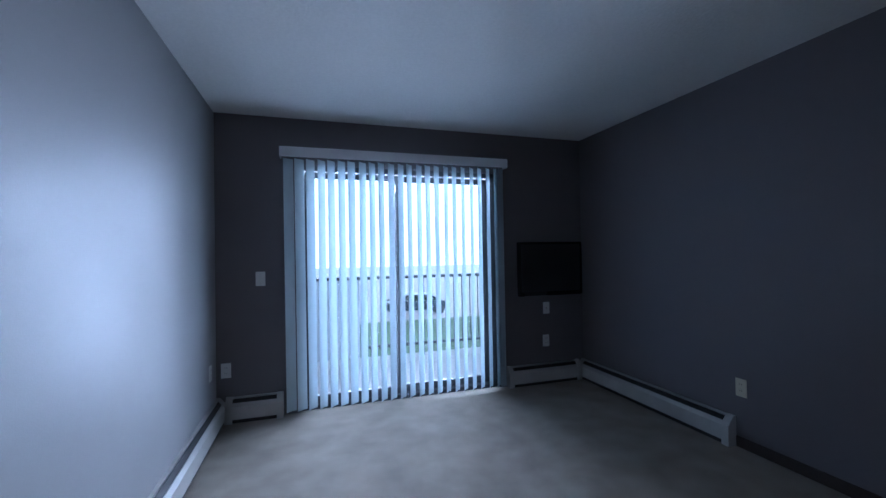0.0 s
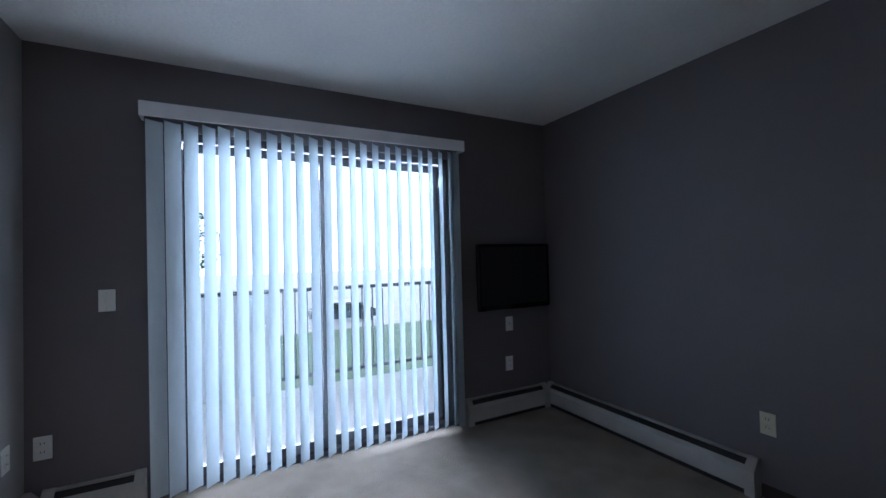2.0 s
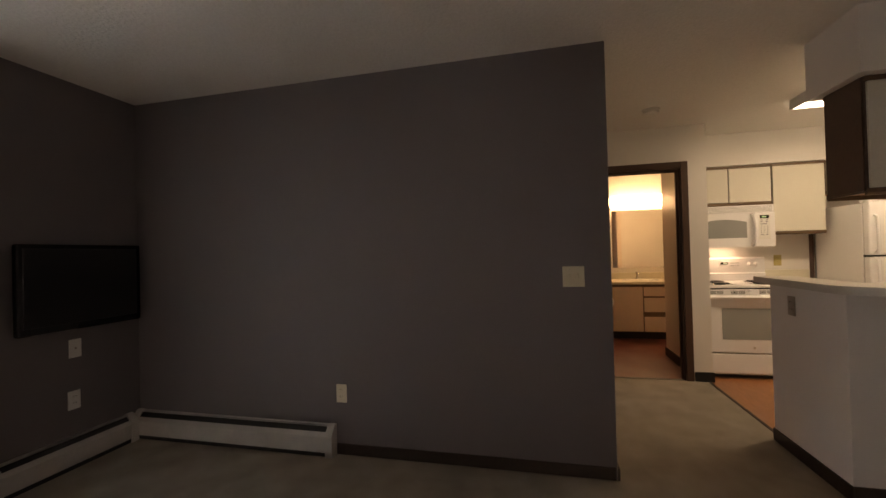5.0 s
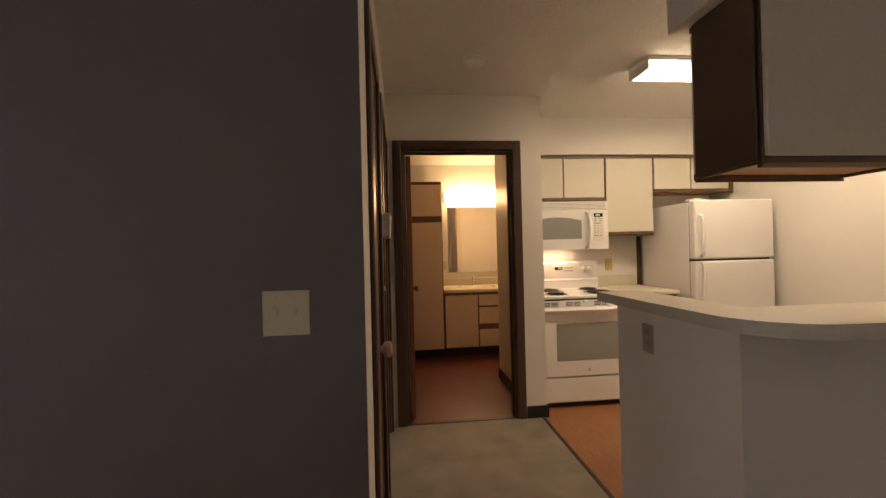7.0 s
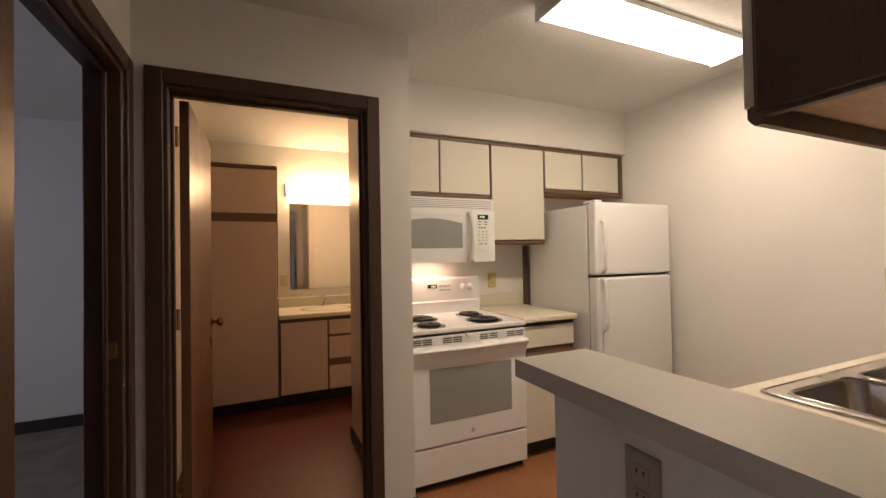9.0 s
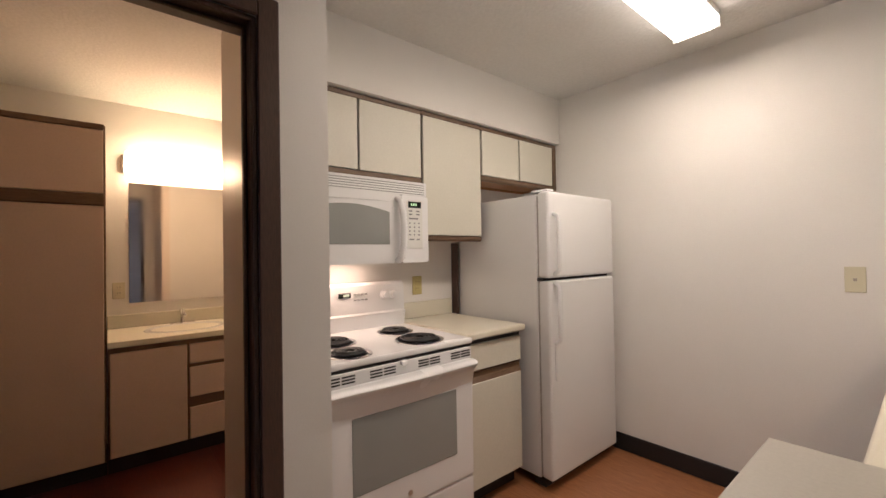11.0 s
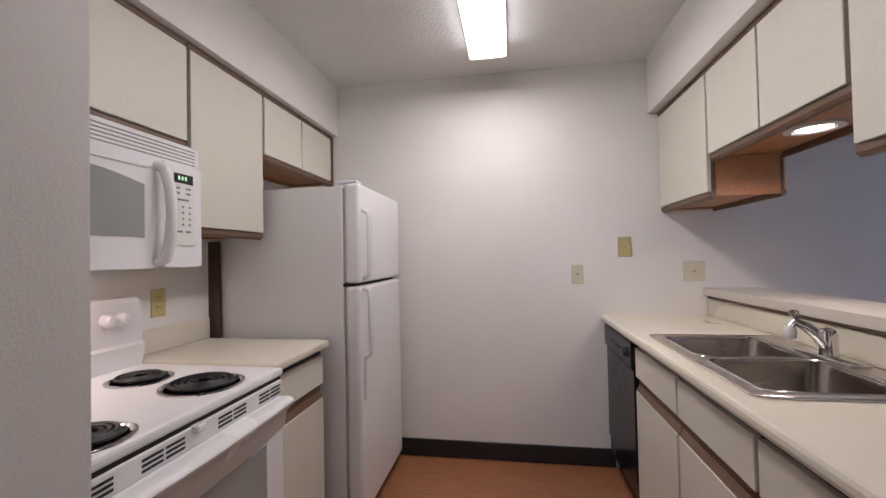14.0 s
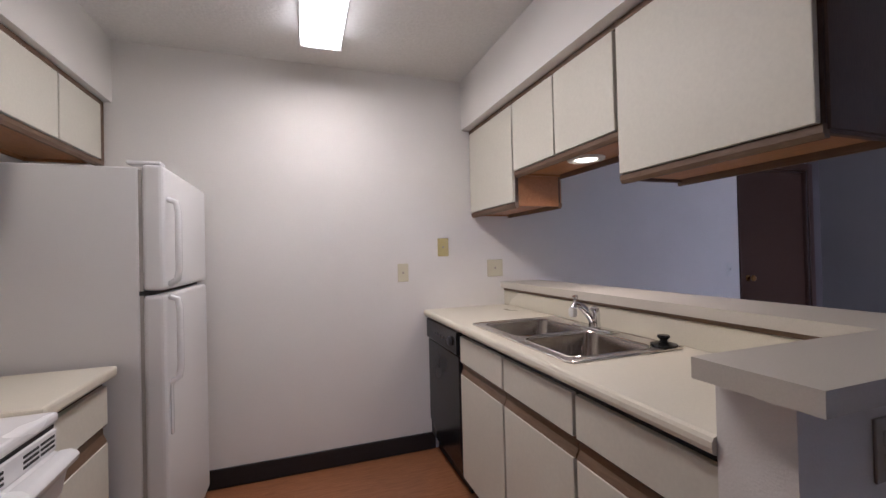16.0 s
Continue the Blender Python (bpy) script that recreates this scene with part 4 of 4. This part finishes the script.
def bowl_mesh(x0, y0, x1, y1, depth):
    bm = bmesh.new()
    rings = []
    for inset, z, r in ((0, zr, 0.05), (0.004, zr - 0.012, 0.05), (0.012, zr - depth * 0.7, 0.06), (0.03, zr - depth * 0.93, 0.07), (0.07, zr - depth, 0.07)):
        ring = []
        for cx, cy, a0 in ((x1 - inset - r, y1 - inset - r, 0), (x0 + inset + r, y1 - inset - r, 90), (x0 + inset + r, y0 + inset + r, 180), (x1 - inset - r, y0 + inset + r, 270)):
            for k in range(7):
                a = radians(a0 + 15 * k)
                ring.append(bm.verts.new((cx + r * math.cos(a), cy + r * math.sin(a), z)))
        rings.append(ring)
    for a, b in zip(rings, rings[1:]):
        for k in range(len(a)):
            bm.faces.new((a[k], a[(k + 1) % len(a)], b[(k + 1) % len(a)], b[k]))
    bm.faces.new(rings[-1])
    return bm


def bowl_lip(x0, y0, x1, y1, r=0.05):
    pts = []
    for cx, cy, a0 in ((x1 - r, y1 - r, 0), (x0 + r, y1 - r, 90), (x0 + r, y0 + r, 180), (x1 - r, y0 + r, 270)):
        pts += [(cx + r * math.cos(radians(a0 + 15 * k)), cy + r * math.sin(radians(a0 + 15 * k)), zr + 0.001) for k in range(7)]
    return tube(bmesh.new(), pts + [pts[0]], 0.0035, 8)


for y0, y1 in ((SY0 + 0.025, YD - 0.015), (YD + 0.015, SY1 - 0.025)):
    bo = part("bowl", bowl_mesh(SX0 + 0.080, y0, SX1 - 0.030, y1, 0.17), SHADED_BOWL_STEEL, sink, "steel bowl with recess shade put into its tone", True)
    part("bowl_lip", bowl_lip(SX0 + 0.080, y0, SX1 - 0.030, y1), POLISHED, bo, "polished rolled lip", True)
    part("drain", lathe(bmesh.new(), ((SX0 + SX1) / 2 + 0.02, (y0 + y1) / 2, zr - 0.169), (0, 0, 1), [(0.045, 0), (0.043, 0.003), (0.03, 0.0015), (0.01, 0.001)], 24), CHROME, bo, smooth=True)
fa = thing("kitchen_faucet", (4.050, -0.93, 0.915), "chrome single-lever kitchen faucet with side spray tip", "faucet")
part("deck_plate", boxes((4.022, -1.06, zr + 0.001, 4.082, -0.80, zr + 0.014), bevel=0.006, seg=2), CHROME, fa, smooth=True)
part("body", lathe(bmesh.new(), (4.052, -0.93, zr + 0.012), (0, 0, 1), [(0.027, 0), (0.024, 0.03), (0.026, 0.06), (0.021, 0.085), (0.008, 0.092)], 20), CHROME, fa, smooth=True)
part("spout", tube(bmesh.new(), [(4.052, -0.93, zr + 0.035), (4.078, -0.938, zr + 0.078), (4.108, -0.945, zr + 0.105), (4.138, -0.951, zr + 0.118), (4.150, -0.955, zr + 0.098)], 0.014, 12, [0.022, 0.020, 0.017, 0.015, 0.014]), CHROME, fa, smooth=True)
part("aerator", lathe(bmesh.new(), (4.150, -0.955, zr + 0.062), (0, 0, 1), [(0.015, 0), (0.019, 0.01), (0.018, 0.035), (0.012, 0.045)], 16), WHITE_PLATE, fa, smooth=True)
part("lever", lathe(bmesh.new(), (4.138, -0.951, zr + 0.124), (0, 0, 1), [(0.006, 0), (0.007, 0.014), (0.014, 0.020), (0.015, 0.030), (0.006, 0.036)], 14), CHROME, fa, smooth=True)
st = thing("drain_stopper", (4.050, -0.558, 0.914), "black rubber sink stopper lying on the sink rim", "sink stopper")
part("disc", lathe(bmesh.new(), (4.050, -0.558, zr + 0.001), (0, 0, 1), [(0.045, 0), (0.046, 0.010), (0.030, 0.014), (0.014, 0.018), (0.012, 0.026), (0.022, 0.034), (0.020, 0.042), (0.006, 0.043)], 24), BLACK_PLASTIC, st, smooth=True)

UF, UB = 4.198, 3.905
wall_cabinet("cream wall cabinet at the kitchen end wall", UF, UB, YS + 0.002, -1.361, 1.512, 2.105, (YS + 0.008, -1.363), 1, both=True)
wall_cabinet("short cream two-door wall cabinet with a light above the sink", UF, UB, -1.359, -0.589, 1.676, 2.105, (-1.357, -0.974, -0.591), 1, both=True)
wall_cabinet("wide cream wall cabinet with dark end over the bar", UF, UB, -0.587, 0.024, 1.512, 2.105, (-0.585, 0.022), 1, both=True, end=0.024)
sp = thing("recessed_light", (4.050, -0.96, 1.695), "small lit round downlight under the cabinet", "light fixture")
part("trim_ring", lathe(bmesh.new(), (4.050, -0.96, 1.698), (0, 0, -1), [(0.085, 0), (0.083, 0.008), (0.060, 0.010), (0.055, 0.004)], 28), WHITE_PLATE, sp, smooth=True)
part("bulb", lathe(bmesh.new(), (4.050, -0.96, 1.700), (0, 0, -1), [(0.054, 0), (0.050, 0.008), (0.030, 0.013), (0.005, 0.014)], 24), SPOT_ON, sp, "lit bulb", True)

structure("soffit_bar", boxes((3.845, YS, 2.108, 4.261, 0.072, H)), WHITE_WALL, "white boxed soffit above the bar cabinets", "soffit")
structure("baseboard_peninsula", boxes((3.850, YS, 0, 3.862, 0.155, 0.08), (3.850, 0.155, 0, 4.545, 0.167, 0.08), bevel=0.003), BROWN_BASE, "brown base round the breakfast bar wall", "baseboard")
wall_plate("wall_outlet", (4.31, 0.155, 0.905), (0, 1, 0), "brown outlet on the breakfast bar wall", "outlet", material=BROWN_PLATE)

# ---- kitchen ceiling light ----
cl = thing("fluorescent_light", (5.188, -0.99, H), "long lit fluorescent ceiling light with wrap diffuser", "light fixture")
part("housing", boxes((5.083, -1.606, H - 0.03, 5.293, -0.378, H), bevel=0.004), WHITE_PLATE, cl)
part("diffuser", prism(bmesh.new(), [(5.086, H - 0.03), (5.089, H - 0.066), (5.106, H - 0.080), (5.270, H - 0.080), (5.287, H - 0.066), (5.290, H - 0.03)], "y", -1.594, -0.390), LAMP_ON, cl, "lit prismatic diffuser")
for y0, y1 in ((-1.606, -1.594), (-0.390, -0.378)):
    part("end_cap", boxes((5.083, y0, H - 0.083, 5.293, y1, H - 0.03), bevel=0.003), WHITE_PLATE, cl)

# ---- outside ----
GZ = -2.9
structure("balcony_slab", boxes((XW - 1.2, YN + 0.2, -0.20, 4.4, 6.25, -0.02)), CONCRETE, "pale concrete balcony floor", "balcony")
rail = thing("balcony_railing", (1.7, 6.1, 0), "dark metal balcony railing with thin pickets", "railing")
part("top_rail", boxes((-0.9, 6.08, 0.985, 4.3, 6.13, 1.022), bevel=0.004), ALU, rail)
part("solid_panel", boxes((-0.9, 6.085, 0.02, 1.75, 6.115, 0.985), bevel=0.004), PANEL, rail, "pale solid balcony panel")
part("bottom_rail", boxes((1.75, 6.085, 0.12, 4.3, 6.125, 0.155), bevel=0.003), ALU, rail)
for k in range(4):
    part("post", boxes((-0.9 + k * 1.72, 6.08, -0.02, -0.86 + k * 1.72, 6.13, 0.985), bevel=0.003), ALU, rail)
pick = mesh_of("picket", boxes((-0.006, -0.006, 0.155, 0.006, 0.006, 0.985)), ALU)
for k in range(23, 44):
    p = new("picket", pick)
    p.parent = rail
    p.location = Vector((-0.80 + k * 0.115, 6.105, 0)) - Vector(rail.location)
structure("ground", boxes((-400, -400, GZ - 0.2, 400, 400, GZ)), GRASS, "green lawn around the building", "lawn")
structure("road", boxes((-200, 26.4, GZ, 200, 149, GZ + 0.02)), LOT, "concrete parking lot beyond the lawn, paled for glare", "road")


def car(x, y, label):
    ob = thing("parked_car", (x, y, GZ + 0.02), label, "car")
    z = GZ + 0.02
    prof = [(-2.2, 0.35), (2.2, 0.35), (2.25, 0.75), (1.5, 0.92), (0.9, 1.38), (-0.9, 1.42), (-1.7, 0.98), (-2.2, 0.9)]
    bm = prism(bmesh.new(), [(x + a, z + b) for a, b in prof], "y", y - 0.85, y + 0.85)
    bmesh.ops.bevel(bm, geom=list(bm.edges), offset=0.08, segments=2, affect="EDGES")
    part("body", bm, CAR_PAINT, ob, smooth=True)
    part("side_window", prism(bmesh.new(), [(x - 1.45, z + 0.98), (x + 1.25, z + 0.95), (x + 0.8, z + 1.30), (x - 0.85, z + 1.33)], "y", y - 0.862, y - 0.84), DARK_GLASS, ob)
    for wx in (-1.4, 1.4):
        for wy in (-0.82, 0.82):
            w = part("wheel", lathe(bmesh.new(), (x + wx, y + wy - 0.1, z + 0.33), (0, 1, 0), [(0.33, 0), (0.34, 0.05), (0.34, 0.15), (0.33, 0.2)], 20), RUBBER, ob)
    return ob


bd = bpy.data.meshes.new("backdrop_sky")
bd.from_pydata([(-300, 150, GZ), (300, 150, GZ), (300, 150, 160), (-300, 150, 160)], [], [(0, 1, 2, 3)])
bd.materials.append(glow("overcast_sky", (0.93, 0.96, 1.0), 2.7))
tagged(new("backdrop", bd), "white overcast sky", "sky", kind="structure")
car(8.0, 28.9, "dark parked car beyond the lawn")



def tree(x, y, h, seed, label):
    r = random.Random(seed)
    ob = thing("tree", (x, y, GZ), label, "tree", "trees beyond the lawn")
    tb = tube(bmesh.new(), [(x, y, GZ), (x + 0.1, y, GZ + h * 0.3), (x - 0.1, y + 0.1, GZ + h * 0.6), (x, y, GZ + h * 0.9)], 0.2, 8, [0.28, 0.2, 0.12, 0.04])
    for k in range(9):
        a, z = r.uniform(0, 6.28), GZ + h * r.uniform(0.35, 0.75)
        l = h * r.uniform(0.18, 0.32)
        tube(tb, [(x, y, z), (x + l * 0.5 * math.cos(a), y + l * 0.5 * math.sin(a), z + l * 0.35), (x + l * math.cos(a), y + l * math.sin(a), z + l * 0.6)], 0.05, 6, [0.08, 0.05, 0.02])
    part("trunk", tb, BARK, ob)
    lv = bmesh.new()
    for k in range(900):
        a, u = r.uniform(0, 6.28), r.uniform(0, 1)
        z = GZ + h * (0.35 + 0.65 * u)
        rad = h * 0.30 * math.sin(math.pi * min(0.95, 0.15 + 0.8 * u)) * math.sqrt(r.uniform(0.1, 1)) * r.uniform(0.7, 1.15)
        c = Vector((x + rad * math.cos(a), y + rad * math.sin(a), z))
        q = Euler((r.uniform(0, 3), r.uniform(0, 3), r.uniform(0, 6))).to_matrix()
        s = r.uniform(0.12, 0.26)
        vs = [lv.verts.new(c + q @ Vector(p)) for p in ((-s, 0, 0), (0, -s * 0.5, 0.02), (s, 0, 0), (0, s * 0.5, 0.02))]
        lv.faces.new(vs)
    part("crown", lv, LEAF, ob)
    return ob


for k, (tx, ty, th) in enumerate(((-9, 60, 9), (-2, 55, 10))):
    tree(tx, ty, th, k, "leafy tree beyond the parking lane")
